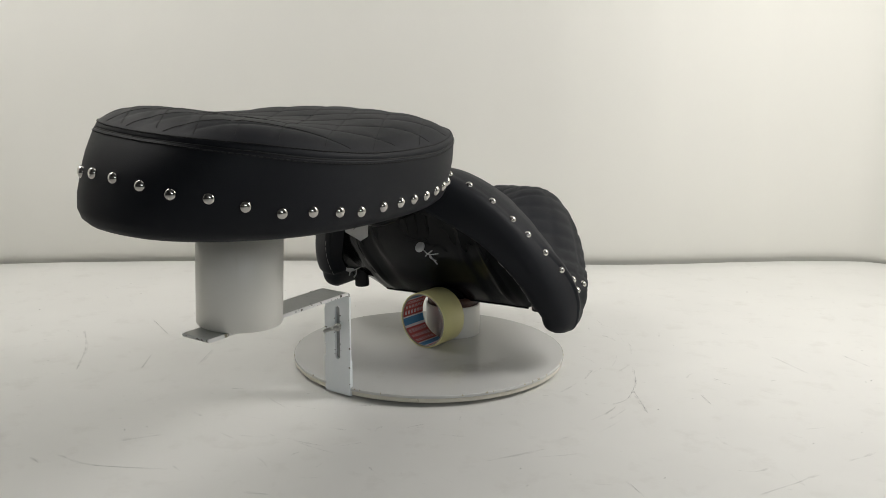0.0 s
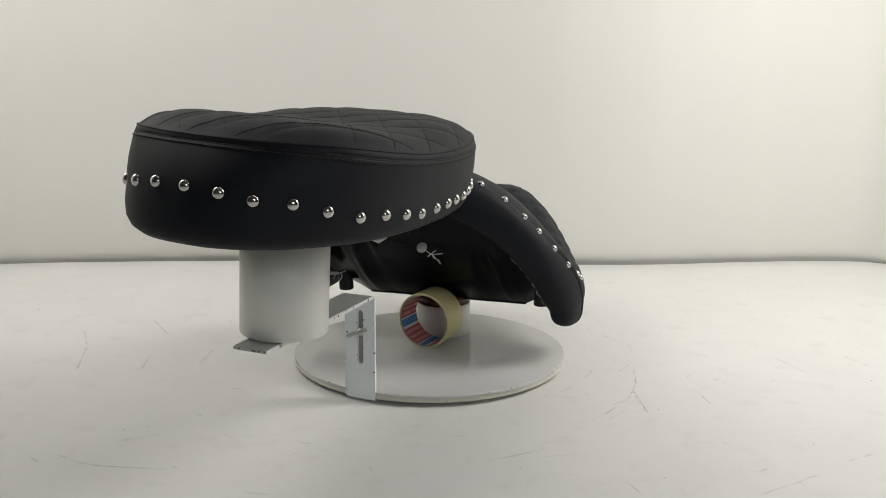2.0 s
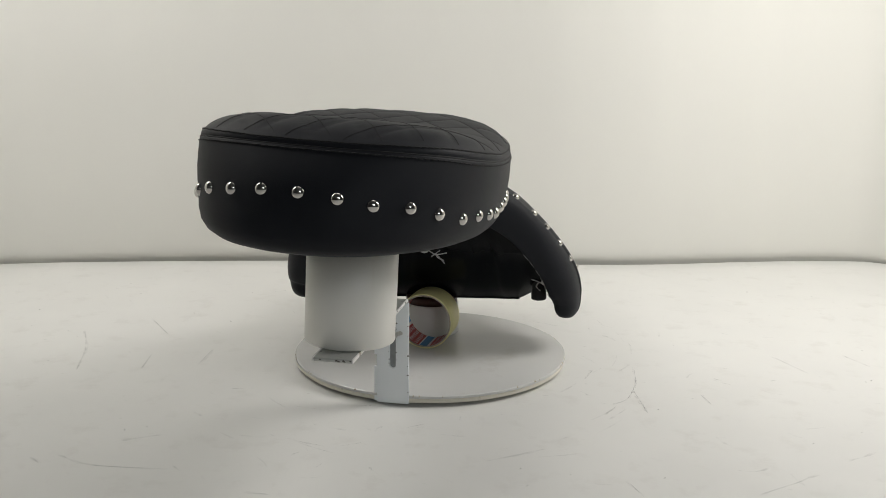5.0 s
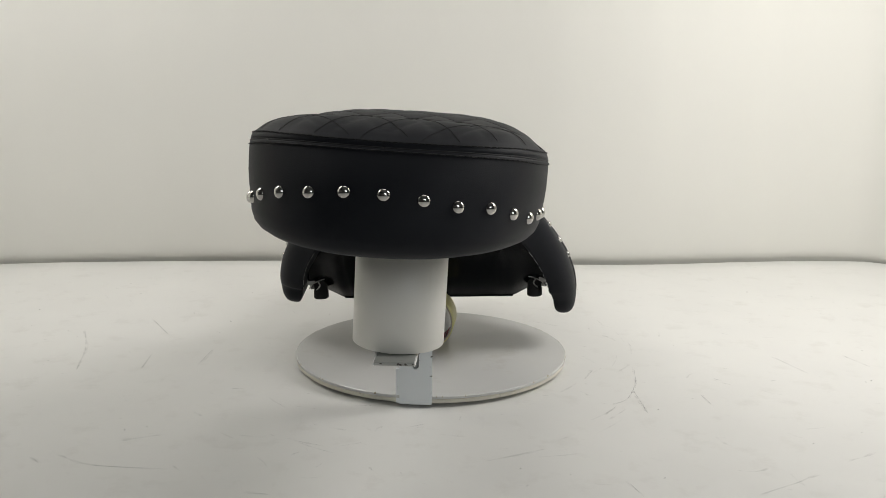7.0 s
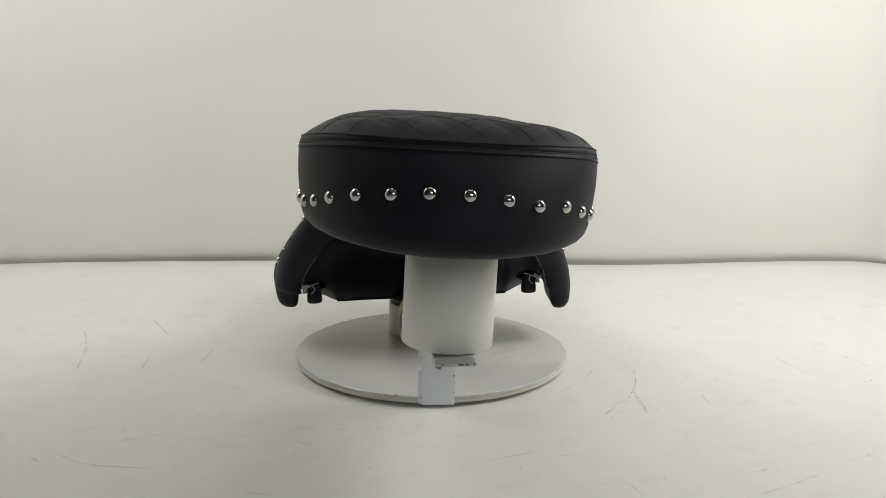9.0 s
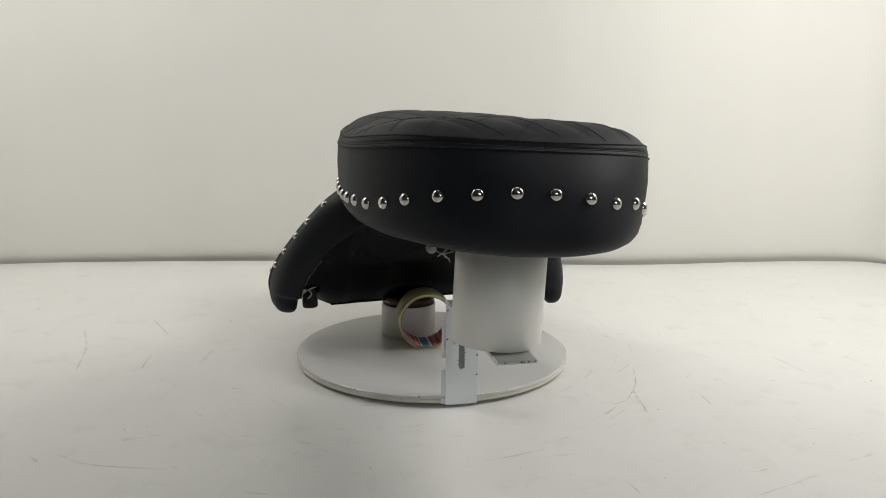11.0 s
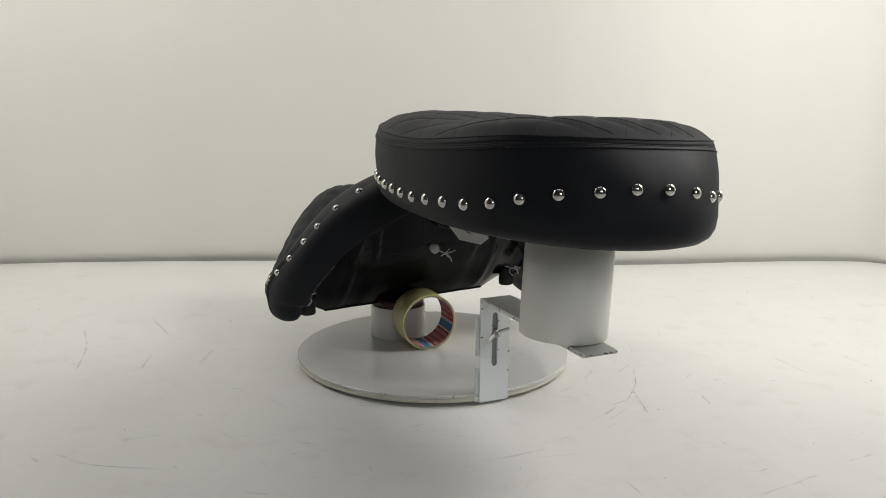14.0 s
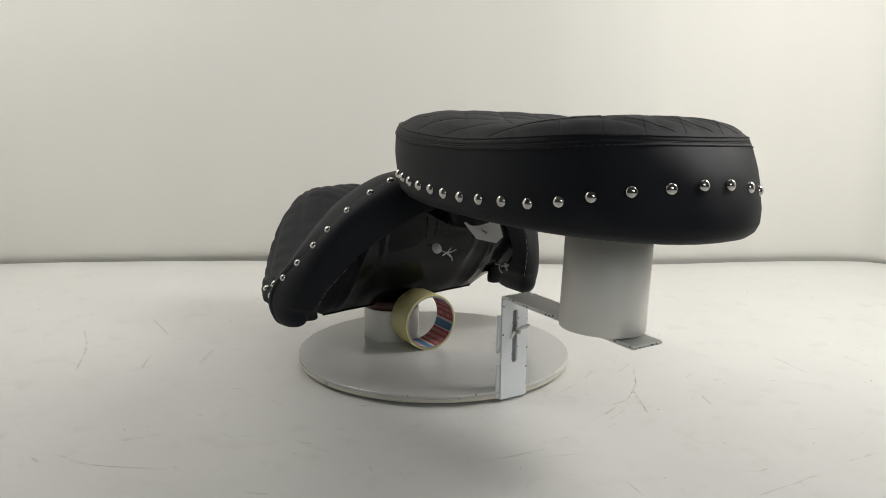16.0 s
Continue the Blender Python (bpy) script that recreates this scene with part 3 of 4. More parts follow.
def pad(root):
    ang = even_angles(300)[:-1]
    B = -0.0255
    # radius, share of the way from underside to stud line (None: above it), height over the stud line
    side = [(0.0, 0.0, 0), (0.5, 0.0, 0), (0.74, 0.0, 0), (0.85, 0.04, 0), (0.905, 0.10, 0), (0.945, 0.2, 0), (0.974, 0.36, 0), (0.992, 0.62, 0), (1.0, 1.0, 0),
            (1.012, None, 0.012), (1.020, None, 0.025), (1.021, None, 0.037), (1.0205, None, 0.044), (1.0190, None, 0.0490), (1.0165, None, 0.0518), (1.0135, None, 0.0518), (1.0118, None, 0.0498)]
    rows = []
    for r, share, z in side:
        row = []
        for a in ang:
            lift = pad_lift(pad_plan(a)[1])
            low = B + 0.008 * pad_plan(a)[0]
            zz = low + (lift - low) * share if share is not None else side_lift(pad_plan(a)[1], z) + z
            row.append(PAD_T @ pad_point(a, r, zz, pad_lean(a, z if share is None else zz - lift)))
        rows.append(row)
    bm = sheet(rows, True)
    bmesh.ops.remove_doubles(bm, verts=bm.verts, dist=1e-6)
    bmesh.ops.recalc_face_normals(bm, faces=bm.faces)
    part("pad_side_cover", bm, M_VINYL, root)

    def top(a, q):
        r = 1.0118 * (1 - q) + 0.011 * math.exp(-((q - 0.018) / 0.020) ** 2) * min(1.0, q / 0.005)
        p = pad_point(a, r, 0, pad_lean(a, 0.053))
        edge = seam_lift(pad_plan(a)[1]) + 0.0495
        rise = (1 - (1 - q) ** 5.5) ** 0.58
        g, d = quilt(p.x, p.y)
        z = edge + (crown(p.x, p.y) - edge) * rise + min(1, q * 9) * (-0.0007 * g + 0.0010 * (1 - math.exp(-(d / 0.013) ** 1.6)) - 0.0002)
        return Vector((p.x, p.y, z))

    qs = [0, 0.002, 0.005, 0.009, 0.014, 0.02] + list(np.linspace(0.03, 1, 90))
    bm = sheet([[PAD_T @ top(a, q) for a in ang] for q in qs], True)
    bmesh.ops.remove_doubles(bm, verts=bm.verts, dist=1e-6)
    bmesh.ops.recalc_face_normals(bm, faces=bm.faces)
    part("pad_top", bm, M_VINYL, root, "diamond-quilted black vinyl top")
    # twin rows of stitching either side of the edge seam
    fine = even_angles(1500)
    up = (PAD_T.to_3x3() @ Vector((0, 0, 1)))
    stitches([(PAD_T @ (top(a, 0.022) + 0.0003 * Vector((pad_plan(a)[0] * 6, (pad_plan(a)[1] - MID) * 5, 1)).normalized()), Vector((pad_plan(a)[0] * 6, (pad_plan(a)[1] - MID) * 5, 1.0))) for a in fine + fine[1:8]], M_THREAD, root)
    line = []
    for a in fine + fine[1:8]:
        p = PAD_T @ pad_point(a, 1.0200, side_lift(pad_plan(a)[1], 0.0480) + 0.0480, pad_lean(a, 0.0480))
        x, y = pad_plan(a)
        line.append((p, Vector((x, y - MID, 0.02))))
    stitches(line, M_THREAD, root)
    # black tube that paints the shade in the edge seam's groove
    groove_shade = [PAD_T @ pad_point(a, 1.0126, seam_lift(pad_plan(a)[1]) + 0.0514, pad_lean(a, 0.0512)) for a in fine[::4]]
    part("groove_shade", tube(groove_shade, 0.0011, 6), M_THREAD, root)
    # quilting seams: thread along both families of diagonals
    def top_at(x, y):
        n, b = (2.3, MID - FRONT) if y < MID else (2.55, REAR - MID)
        r = ((abs(x) / HALF) ** n + (abs(y - MID) / b) ** n) ** (1 / n)
        if r >= 0.98:
            return None
        a = math.atan2(math.copysign((abs(y - MID) / b / r) ** (n / 2), y - MID), math.copysign((abs(x) / HALF / r) ** (n / 2), x))
        return top(a, 1 - r / 1.0118)
    step = 0.058
    for fam in (1, -1):
        for k in range(-14, 10):
            run = []
            for j in range(-260, 261):
                x = j * 0.0012
                y = (k * step - x / 0.95) * 1.45 * fam
                if y > REAR or y < FRONT:
                    continue
                p, px, py = top_at(x, y), top_at(x * 0.99 + 1e-5, y), top_at(x, y + (MID - y) * 0.01 + 1e-5)
                if p is not None and px is not None and py is not None:
                    nrm = (px - p).cross(py - p)
                    nrm = nrm if nrm.z > 0 else -nrm
                    if nrm.length > 1e-12:
                        nrm.normalize()
                        run.append((PAD_T @ (p + nrm * 0.0001), PAD_T.to_3x3() @ nrm))
            if len(run) > 12:
                stitches(run, M_THREAD, root, 0.0034, 0.0014, 0.00032, "quilt_seam")
    # studs by distance along the edge
    path = [Vector((*pad_plan(a), 0)) for a in fine]
    cum = [0.0]
    for p, q in zip(path, path[1:]):
        cum.append(cum[-1] + (q - p).length)
    for d, dz in RIGHT_STUDS + [(cum[-1] - v, h) for v, h in LEFT_STUDS]:
        i = min(range(len(cum)), key=lambda k: abs(cum[k] - d))
        p = path[i]
        tan = path[min(i + 1, 1500)] - path[max(i - 1, 0)]
        n = Vector((tan.y, -tan.x, 0)).normalized()
        stud(root, PAD_T @ Vector((p.x, p.y, pad_lift(p.y) + dz)), PAD_T.to_3x3() @ (n + Vector((0, 0, -0.05))))


# the rider's section, in its own space: x from its middle plane
RID_T = pose(-0.0140, 0, 0, 0, 0, 0) @ pose(0, 0, 0.15, 0, -2.2, 0) @ pose(0, 0, -0.15)
RIM = [(0.0, -0.078, 0.306), (0.040, -0.074, 0.304), (0.080, -0.063, 0.296), (0.117, -0.052, 0.2776), (0.147, -0.043, 0.2567), (0.170, -0.030, 0.2324),
       (0.189, -0.0160, 0.208), (0.205, 0.0020, 0.182), (0.2185, 0.023, 0.156), (0.2285, 0.039, 0.129), (0.2325, 0.045, 0.110), (0.234, 0.047, 0.098), (0.2335, 0.047, 0.084)]
# where the cover is drawn in to the pan, station by station with the stud line
CREASE = [(0.0, -0.112, 0.262), (0.030, -0.108, 0.258), (0.060, -0.099, 0.248), (0.090, -0.090, 0.234), (0.115, -0.078, 0.218), (0.138, -0.063, 0.199),
          (0.155, -0.050, 0.179), (0.169, -0.036, 0.158), (0.180, -0.022, 0.136), (0.187, -0.009, 0.114), (0.1905, -0.002, 0.101), (0.194, 0.003, 0.094), (0.197, 0.009, 0.085)]
FAR = [(0.0, 0.308, 0.230), (0.018, 0.307, 0.231), (0.036, 0.305, 0.230), (0.060, 0.301, 0.222), (0.095, 0.283, 0.202), (0.131, 0.250, 0.174), (0.162, 0.210, 0.149),
       (0.190, 0.163, 0.131), (0.211, 0.128, 0.118), (0.222, 0.105, 0.106), (0.225, 0.097, 0.097), (0.225, 0.092, 0.089), (0.223, 0.088, 0.081)]
NU = 81


def rider_half():
    return spline(RIM, NU)


def rider(root):
    half = rider_half()
    rim = [Vector((-p.x, p.y, p.z)) for p in half[:0:-1]] + half
    n = len(rim)
    # the left skirt hangs a little shorter
    for i, p in enumerate(rim[:NU]):
        u = 1 - i / (NU - 1)
        p.z += 0.020 * lerp_table([(0.5, 0), (0.85, 0.75), (1, 1.3)], u)
        p.x += 0.005 * lerp_table([(0.6, 0), (0.95, 1)], u)
    inward = []
    for i, p in enumerate(rim):
        d = rim[min(i + 1, n - 1)] - rim[max(i - 1, 0)]
        inward.append(Vector((-d.z, 0, d.x)).normalized() * -1 if d.length else Vector((0, 0, -1)))
    # make sure they point to the inside of the arch
    inward = [v if (Vector((0, 0, 0.12)) - Vector((p.x, 0, p.z))).dot(v) > 0 else -v for v, p in zip(inward, rim)]
    u_abs = [abs(i - (n - 1) / 2) / ((n - 1) / 2) for i in range(n)]
    rows = []
    # front lip: from the crease, rounding forward and out to the stud line
    crease = spline(CREASE, NU)
    crease = [Vector((-p.x, p.y, p.z)) for p in crease[:0:-1]] + crease
    for i, p in enumerate(crease[:NU]):
        u = 1 - i / (NU - 1)
        p.z += 0.014 * lerp_table([(0.5, 0), (0.85, 0.75), (1, 1.4)], u)
        p.x += 0.006 * lerp_table([(0.6, 0), (0.95, 1)], u)
    rows.append([c + Vector((0, 0.016, 0)) - v * 0.001 for c, v in zip(crease, inward)])
    for k in range(11):
        t = k / 10
        row = []
        for c, p, v, u in zip(crease, rim, inward, u_abs):
            w = (p - c).length
            leg = lerp_table([(0, 0), (0.4, 0), (0.8, 1), (1, 1)], u)
            turn = c + (p - c).normalized() * 0.25 * w + Vector((0, -(0.10 + 0.25 * leg) * w, 0)) + v * 0.006 * leg
            shoulder = p - v * (0.003 - 0.003 * leg) + Vector((0, -(0.62 + 0.48 * leg) * (p.y - c.y) - 0.006 - 0.010 * leg, 0))
            row.append((1 - t) ** 3 * c + 3 * t * (1 - t) ** 2 * turn + 3 * t * t * (1 - t) * shoulder + t ** 3 * p)
        rows.append(row)
    LIP = len(rows)
    # body behind the studs, sagging towards the saddle's hollow and rising again to its far dome
    far = spline(FAR, NU)
    far = [Vector((-p.x, p.y, p.z)) for p in far[:0:-1]] + far
    for i, p in enumerate(far[:NU]):
        u = 1 - i / (NU - 1)
        p.z += 0.018 * lerp_table([(0.5, 0), (0.85, 0.75), (1, 1.3)], u)
        p.x += 0.005 * lerp_table([(0.6, 0), (0.95, 1)], u)
    for k in range(1, 57):
        v = (k / 56) ** 1.1
        row = []
        for p, f, inn, u in zip(rim, far, inward, u_abs):
            q = p.lerp(f, v)
            sag = lerp_table([(0, 0), (0.18, 0), (0.44, 1), (0.58, 0.9), (0.9, 0.05), (1, 0)], v)
            q += inn * 0.050 * sag * lerp_table([(0, 1), (0.35, 0.9), (0.55, 0.5), (0.75, 0.15), (1, 0)], u)
            q -= inn * 0.013 * lerp_table([(0, 0), (0.05, 0.55), (0.12, 1), (0.2, 0.9), (0.36, 0.25), (0.55, 0), (1, 0)], v) * lerp_table([(0, 0.5), (0.35, 0.5), (0.55, 0.5), (0.75, 0.3), (1, 0.2)], u)
            g, d = quilt(u * 0.36, q.y, 0.04)
            top = lerp_table([(0, 1), (0.6, 1), (0.82, 0), (1, 0)], u) * min(1, max(0, v - 0.17) / 0.06)
            q += inn * (0.0014 * g - 0.0013 * (1 - math.exp(-(d / 0.009) ** 1.6)) + 0.0006) * top
            row.append(q)
        rows.append(row)
    for dy, fall in ((0.010, 0.006), (0.019, 0.020), (0.024, 0.042), (0.024, 0.065)):
        rows.append([q + Vector((0, dy * (1 - 0.5 * u), 0)) + inn * fall * (1 - 0.7 * u) for q, inn, u in zip(row, inward, u_abs)])
    # inner wall, from the far edge back to the crease
    last, first = rows[-1], rows[0]
    for k in range(1, 9):
        rows.append([q.lerp(p, k / 8) for q, p in zip(last, first)])
    # rounded feet of the skirts
    full = []
    feet = []
    for col in (0, n - 1):
        ends = [r[col] for r in rows]
        lip, body = sum(ends[:LIP], Vector()) / LIP, sum(ends[LIP:LIP + 56], Vector()) / 56
        c = (lip + body) / 2
        c.x = (min(e.x for e in ends[:LIP + 56]) + max(e.x for e in ends[:LIP + 56])) / 2
        feet.append([[e + (c - e) * k + Vector((0, 0, -h)) for e in ends] for k, h in ((0.025, 0.005), (0.08, 0.0105), (0.17, 0.0155), (0.30, 0.0195), (0.47, 0.0225), (0.7, 0.0243), (0.97, 0.0248))])
    for i, r in enumerate(rows):
        full.append([f[i] for f in feet[0][::-1]] + list(r) + [f[i] for f in feet[1]])
    bm = sheet([[RID_T @ q for q in r] for r in full])
    bmesh.ops.recalc_face_normals(bm, faces=bm.faces)
    part("rider_cover", bm, M_VINYL, root, "quilted black vinyl saddle with side skirts")
    # studs down the edge of both skirts, then along their foot
    for sgn in (1, -1):
        pts = half
        cum = [0.0]
        for p, q in zip(pts, pts[1:]):
            cum.append(cum[-1] + (q - p).length)
        for x, y, z in ((0.092, -0.058, 0.291), (0.117, -0.049, 0.2776), (0.147, -0.040, 0.2567), (0.170, -0.026, 0.2324), (0.189, -0.0115, 0.208), (0.205, 0.0075, 0.182), (0.217, 0.028, 0.156)):
            i = min(range(len(pts)), key=lambda k: (pts[k] - Vector((x, y, z))).length)
            d = pts[min(i + 1, len(pts) - 1)] - pts[i - 1]
            out = Vector((-d.z, 0, d.x)).normalized()
            out = out if out.dot(Vector((1, 0, 0.6))) > 0 else -out
            nrm = (out + Vector((0, -0.45, 0))).normalized()
            at = pts[i] + nrm * 0.0004
            if sgn < 0:
                s_rim = rim[NU - 1 - i]
                at = at + Vector((-s_rim.x - pts[i].x, 0, s_rim.z - pts[i].z))
            stud(root, RID_T @ Vector((at.x * sgn, at.y, at.z)), RID_T.to_3x3() @ Vector((nrm.x * sgn, nrm.y, nrm.z)), 0.80)
        for x, y, z in ((0.2255, 0.050, 0.136), (0.2275, 0.080, 0.118), (0.222, 0.104, 0.122)):
            want = Vector((x * sgn, y, z + (0.010 if sgn < 0 else 0)))
            i, j = min(((i, j) for i in range(LIP, LIP + 52) for j in range(1, n - 1)), key=lambda ij: (rows[ij[0]][ij[1]] - want).length_squared)
            nrm = (rows[i + 1][j] - rows[i - 1][j]).cross(rows[i][j + 1] - rows[i][j - 1]).normalized()
            nrm = nrm if nrm.x * sgn > 0 else -nrm
            stud(root, RID_T @ rows[i][j], RID_T.to_3x3() @ nrm, 0.80)
    # stitched hem on the front edge of each skirt
    for cols, sx in ((range(4, 40), 1), (range(n - 40, n - 4), -1)):
        stitches([(RID_T @ (rows[1][j] + Vector((0.0006 * sx, -0.0008, 0))), Vector((0.8 * sx, -1, 0))) for j in cols], M_HEM, root, 0.0070, 0.0060, 0.0005, "hem_stitching")


PAN_PROF = [(0.100, 0.084), (0.080, 0.078), (0.070, 0.083), (0.044, 0.104), (0.016, 0.134), (-0.004, 0.158), (-0.017, 0.180), (-0.023, 0.198),
            (-0.027, 0.214), (-0.032, 0.232), (-0.040, 0.250), (-0.055, 0.266), (-0.085, 0.276)]
PAN_LINE = spline([(0, y, z) for y, z in PAN_PROF], 90)


def pan_point(w, t):
    """A place on the pan: w across (-1 to 1), t along its profile from the lower edge (0 to 1)."""
    s = t * 89
    i = min(int(s), 88)
    p = PAN_LINE[i].lerp(PAN_LINE[i + 1], s - i)
    half_w = lerp_table([(0, 0.190), (0.25, 0.186), (0.45, 0.176), (0.6, 0.160), (0.75, 0.138), (0.88, 0.115), (1, 0.10)], t)
    side = max(0.0, (abs(w) - 0.73) / 0.27)
    q = Vector((w * half_w, p.y + 0.05 * side ** 2 * lerp_table([(0, -0.3), (0.3, -0.2), (0.5, 0.3), (0.7, 0.3), (1, 0.3)], t), p.z + 0.018 * min(1, side * 1.7) * lerp_table([(0, 1), (0.3, 0.6), (0.6, 0), (1, 0)], t)))
    # shallow moulded ribs and dents
    q.y += 0.0010 * math.sin(w * 11) * math.sin(3.1 * t) + 0.0025 * math.exp(-((abs(w) - 0.5) / 0.07) ** 2) * math.sin(math.pi * min(1, t * 1.6))
    q.y -= 0.0045 * math.exp(-((abs(w) - 0.60 - 0.12 * t) / 0.022) ** 2) * lerp_table([(0, 0), (0.12, 0.2), (0.3, 1), (0.5, 0.8), (0.75, 0)], t)
    q.y -= 0.003 * math.exp(-((abs(w) - 0.30 - 0.35 * t) / 0.018) ** 2) * lerp_table([(0, 0), (0.3, 0), (0.5, 1), (0.8, 0.6), (0.95, 0)], t)
    return q


def tube(points, rad, n=8):
    """A round cord along the points."""
    rows = []
    for i, p in enumerate(points):
        d = (points[min(i + 1, len(points) - 1)] - points[max(i - 1, 0)]).normalized()
        a = d.orthogonal().normalized()
        b = d.cross(a)
        rows.append([p + (a * math.cos(t) + b * math.sin(t)) * rad for t in np.linspace(0, 2 * math.pi, n + 1)[:-1]])
    bm = sheet(rows, True)
    bm.verts.ensure_lookup_table()
    m = len(bm.verts)
    bm.faces.new([bm.verts[k] for k in range(n)][::-1]), bm.faces.new([bm.verts[m - n + k] for k in range(n)])
    return bm


def pan(root):
    """The black moulded underside: rises from its lower edge, then runs forward under the pad as a tongue."""
    bm = sheet([[RID_T @ pan_point(-1 + 2 * k / 80, i / 99) for i in range(100)] for k in range(81)])
    bmesh.ops.recalc_face_normals(bm, faces=bm.faces)
    o = part("pan", bm, M_PAN, root, "glossy black moulded plastic underside")
    m = o.modifiers.new("thickness", "SOLIDIFY")
    m.thickness, m.offset = 0.003, 0
    part("rolled_edge", tube([RID_T @ (pan_point(-0.72 + 1.44 * k / 60, 0.085) + Vector((0, -0.002, -0.001))) for k in range(61)], 0.0030), M_PAN, root, "rolled glossy edge")
    # rubber feet under the corners, each with a tie knotted through it
    for sgn in (1, -1):
        prof = [(0, 0.0), (0.0105, 0.0), (0.0118, 0.0012), (0.0118, 0.012), (0.0108, 0.014), (0.0108, 0.046), (0, 0.046)]
        part("rubber_foot", lathe(prof, 32), M_RUBBER, root, "black rubber foot", local=RID_T @ pose(0.170 * sgn, 0.052, 0.082))
        c = Vector((0.172 * sgn, 0.040, 0.112))
        for ends in (((0.0, 0.0, 0.0), (-0.016, -0.003, 0.006), (-0.030, 0.001, 0.003)), ((0.0, 0.0, 0.0), (0.009, -0.004, -0.004), (0.013, -0.003, -0.011)), ((0.0, 0.0, 0.0), (-0.004, -0.005, -0.006), (0.002, -0.004, -0.013))):
            pts = [RID_T @ (c + Vector((e[0] * sgn, e[1], e[2]))) for e in spline(ends, 8)]
            part("tie_strand", tube(pts, 0.0011), M_TIE, root, "grey plastic tie strand")
        pad_c = lathe([(0, 0.0016), (0.0055, 0.0014), (0.0068, 0.0), (0.006, -0.001), (0, -0.001)], 24)
        part("tie_head", pad_c, M_TIE, root, "grey plastic tie head", local=RID_T @ Matrix.Translation(c + Vector((0.012 * sgn, -0.004, 0.001))) @ pose(0, 0, 0, 80, 0, 20) @ Matrix.Diagonal((1.3, 0.8, 1, 1)))
    # round pad and strands in the middle
    c = Vector((0.008, -0.0225, 0.176))
    part("tie_head", lathe([(0, 0.0016), (0.0072, 0.0013), (0.0084, 0.0), (0.007, -0.001), (0, -0.001)], 28), M_TIE, root, "grey plastic tie head", local=RID_T @ Matrix.Translation(c) @ pose(0, 0, 0, 62, 0, 0))
    for ends in (((0.006, 0, -0.004), (0.018, -0.003, -0.009), (0.034, -0.001, -0.007)), ((0.010, 0, -0.013), (0.017, -0.003, -0.008), (0.024, -0.002, -0.003)),
                 ((0.016, 0, -0.009), (0.024, -0.002, -0.015), (0.029, 0.003, -0.024)), ((0.017, 0, -0.010), (0.020, -0.002, -0.014), (0.028, 0.002, -0.019))):
        part("tie_strand", tube([RID_T @ (c + p) for p in spline(ends, 8)], 0.0009), M_TIE, root, "grey plastic tie strand")
    # three slots above it: flat black strips paint the shade of the grooves
    def on_pan(x, z):
        t = min((k / 300 for k in range(301)), key=lambda q: abs(pan_point(0.3, q).z - z))
        w = min((k / 200 for k in range(-200, 201)), key=lambda q: abs(pan_point(q, t).x - x))
        return pan_point(w, t)
    for x in (-0.012, 0.006, 0.025):
        rows = []
        for k in range(7):
            z = 0.194 + 0.032 * k / 6
            half = 0.0004 + 0.0022 * k / 6
            p = on_pan(x, z)
            rows.append([RID_T @ (p + Vector((d * half, -0.0021 - (0.0004 if d == 0 else 0), 0))) for d in (-1, 0, 1)])
        part("slot", sheet(rows), M_SLOT, root, smooth=False)
    # screws hanging below the lower edge
    for x, y, h in ((0.068, 0.092, 0.010), (0.076, 0.096, 0.007), (-0.086, 0.092, 0.010)):
        part("screw", lathe([(0, 0), (0.0022, 0.0), (0.003, 0.001), (0.003, h), (0, h)], 14), M_RUBBER, root, local=RID_T @ pose(x, y, 0.083 - h + 0.003))
    # paper label on the tongue's rounded front, with a small unreadable mark
    L = [Vector(p) for p in ((-0.050, -0.1525, 0.2395), (0.004, -0.1575, 0.2395), (0.008, -0.163, 0.216), (-0.004, -0.164, 0.2085), (-0.034, -0.160, 0.2165))]
    bm = bmesh.new()
    bm.faces.new([bm.verts.new(p) for p in L])
    lab = part("paper_label", bm, M_PAPER, root, "pale paper label", smooth=False)
    m = lab.modifiers.new("thickness", "SOLIDIFY")
    m.thickness = 0.0004
    for k in range(3):
        at = Vector((-0.024 + 0.003 * k, -0.1592 - 0.0006 * k, 0.2275 - 0.002 * k))
        part("print_bar", box(0.0042, 0.0006, 0.0008, (0, 0, 0), 0), M_RUBBER, root, "unreadable dark print", local=Matrix.Translation(at) @ pose(0, 0, 0, 0, 30 - 40 * k, 0))


def tongue(root):
    """The moulded tongue of the underside that runs forward under the pad, rounded on all sides."""
    rows = []
    for i in range(25):
        la = -math.pi / 2 + math.pi * i / 24
        row = []
        for k in range(48):
            lo = 2 * math.pi * k / 48
            def f(t, e):
                return math.copysign(abs(t) ** e, t)
            row.append(Vector((-0.014 + 0.046 * f(math.cos(la), 0.5) * f(math.cos(lo), 0.5), -0.090 + 0.068 * f(math.cos(la), 0.4) * f(math.sin(lo), 0.5), 0.258 + 0.026 * f(math.sin(la), 0.5) + 0.010 * f(math.cos(la), 0.4) * f(math.sin(lo), 0.5))))
        rows.append(row)
    bm = sheet(rows, True)
    bmesh.ops.remove_doubles(bm, verts=bm.verts, dist=1e-6)
    bmesh.ops.recalc_face_normals(bm, faces=bm.faces)
    part("tongue", bm, M_PAN, root)


def seat():
    root = empty("motorcycle_seat")
    pad(root)
    rider(root)
    pan(root)
    tongue(root)
    return tagged(root, "black vinyl two-up motorcycle seat with diamond quilting and chrome studs", "motorcycle seat")


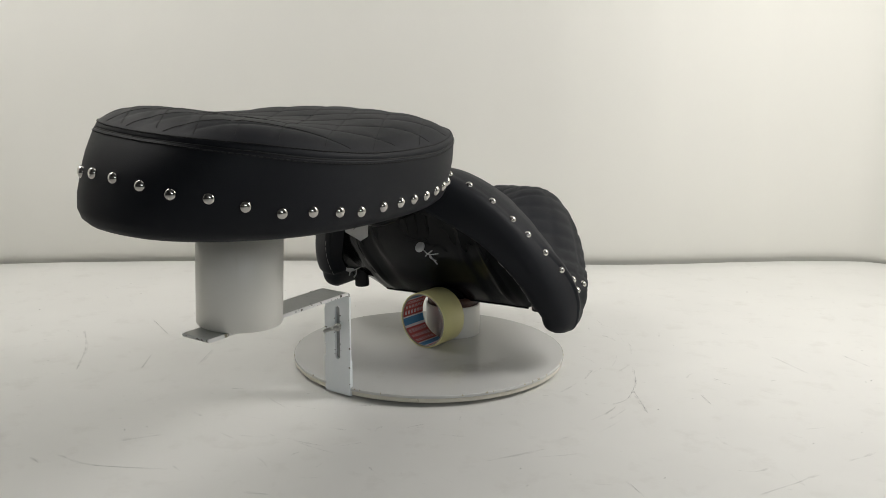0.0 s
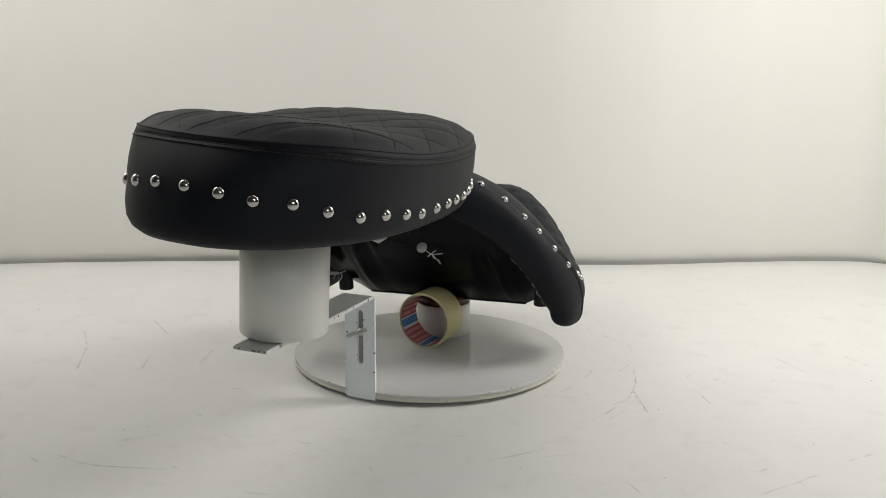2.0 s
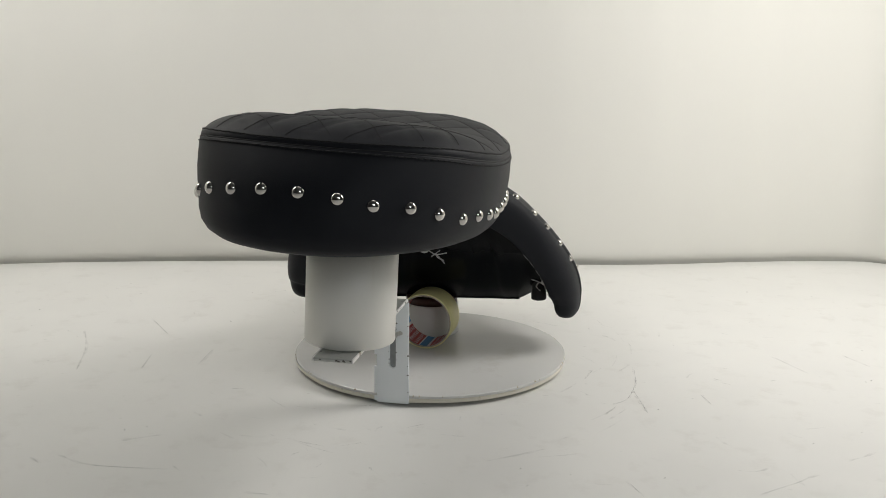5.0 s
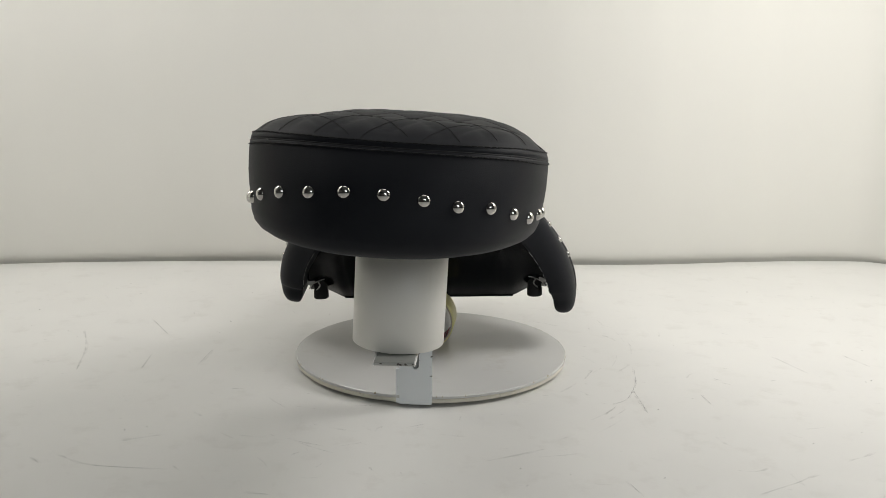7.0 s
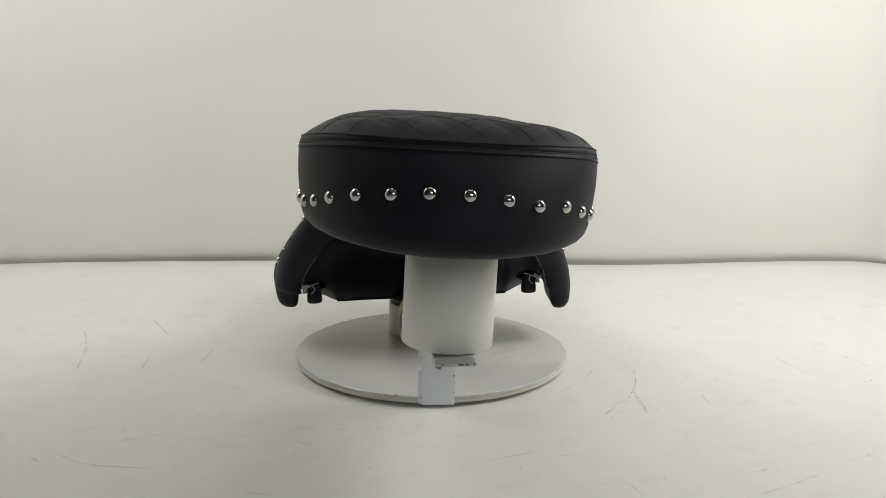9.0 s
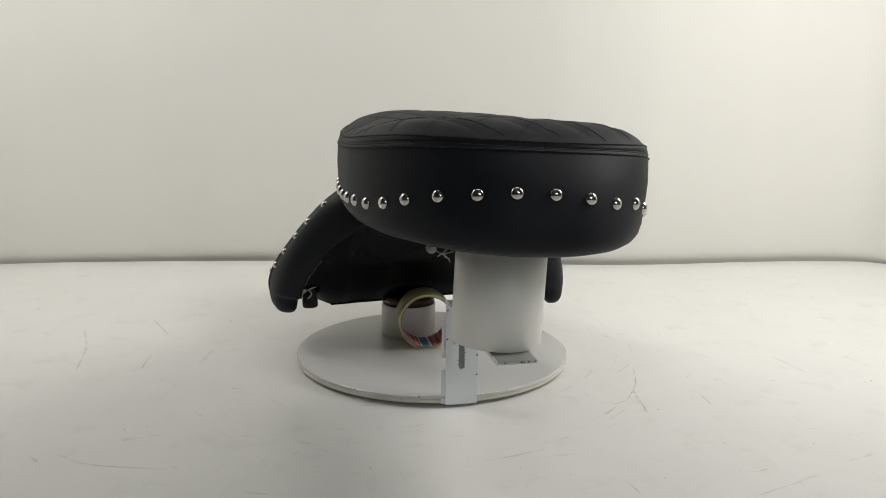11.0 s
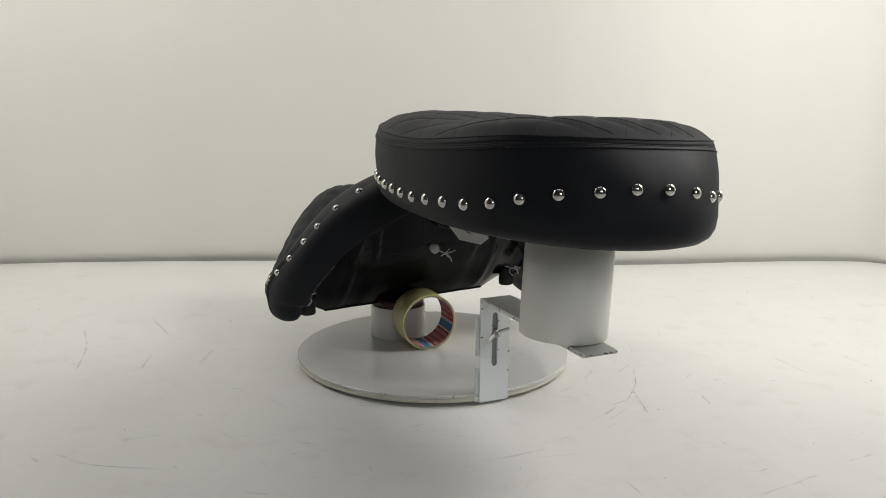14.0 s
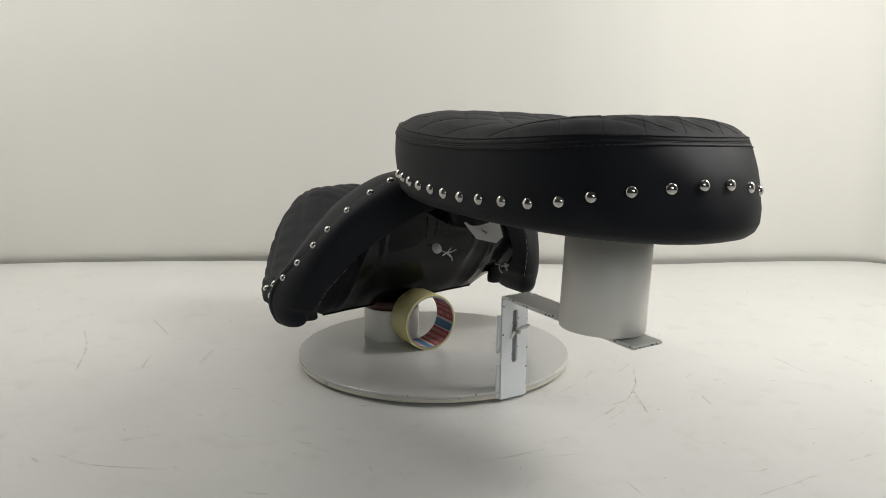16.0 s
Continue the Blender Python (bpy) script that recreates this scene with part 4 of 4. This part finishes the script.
seat_ob = seat()
disc = turntable()
pipe_ob = pipe()
bracket_ob = bracket()
tape_ob = tape_roll()
stand_ob = stand_cylinder()
MOVING = [(disc, pose(-0.0007, -0.0059, 0)), (bracket_ob, pose(0.0025, -0.0122, 0)), (seat_ob, Matrix()), (pipe_ob, pose(-0.0105, -0.381, 0.1468, 0, 2.7, 0)),
          (tape_ob, pose(-0.0080, 0.0130, DECK + 0.0432, 90, 0, -3.0)), (stand_ob, pose(-0.0200, 0.0880, DECK))]


def motions():
    for ob, m in MOVING:
        walk(ob, [(t, pose(0, 0, 0, 0, 0, a) @ m) for t, a in TURN])


motions()
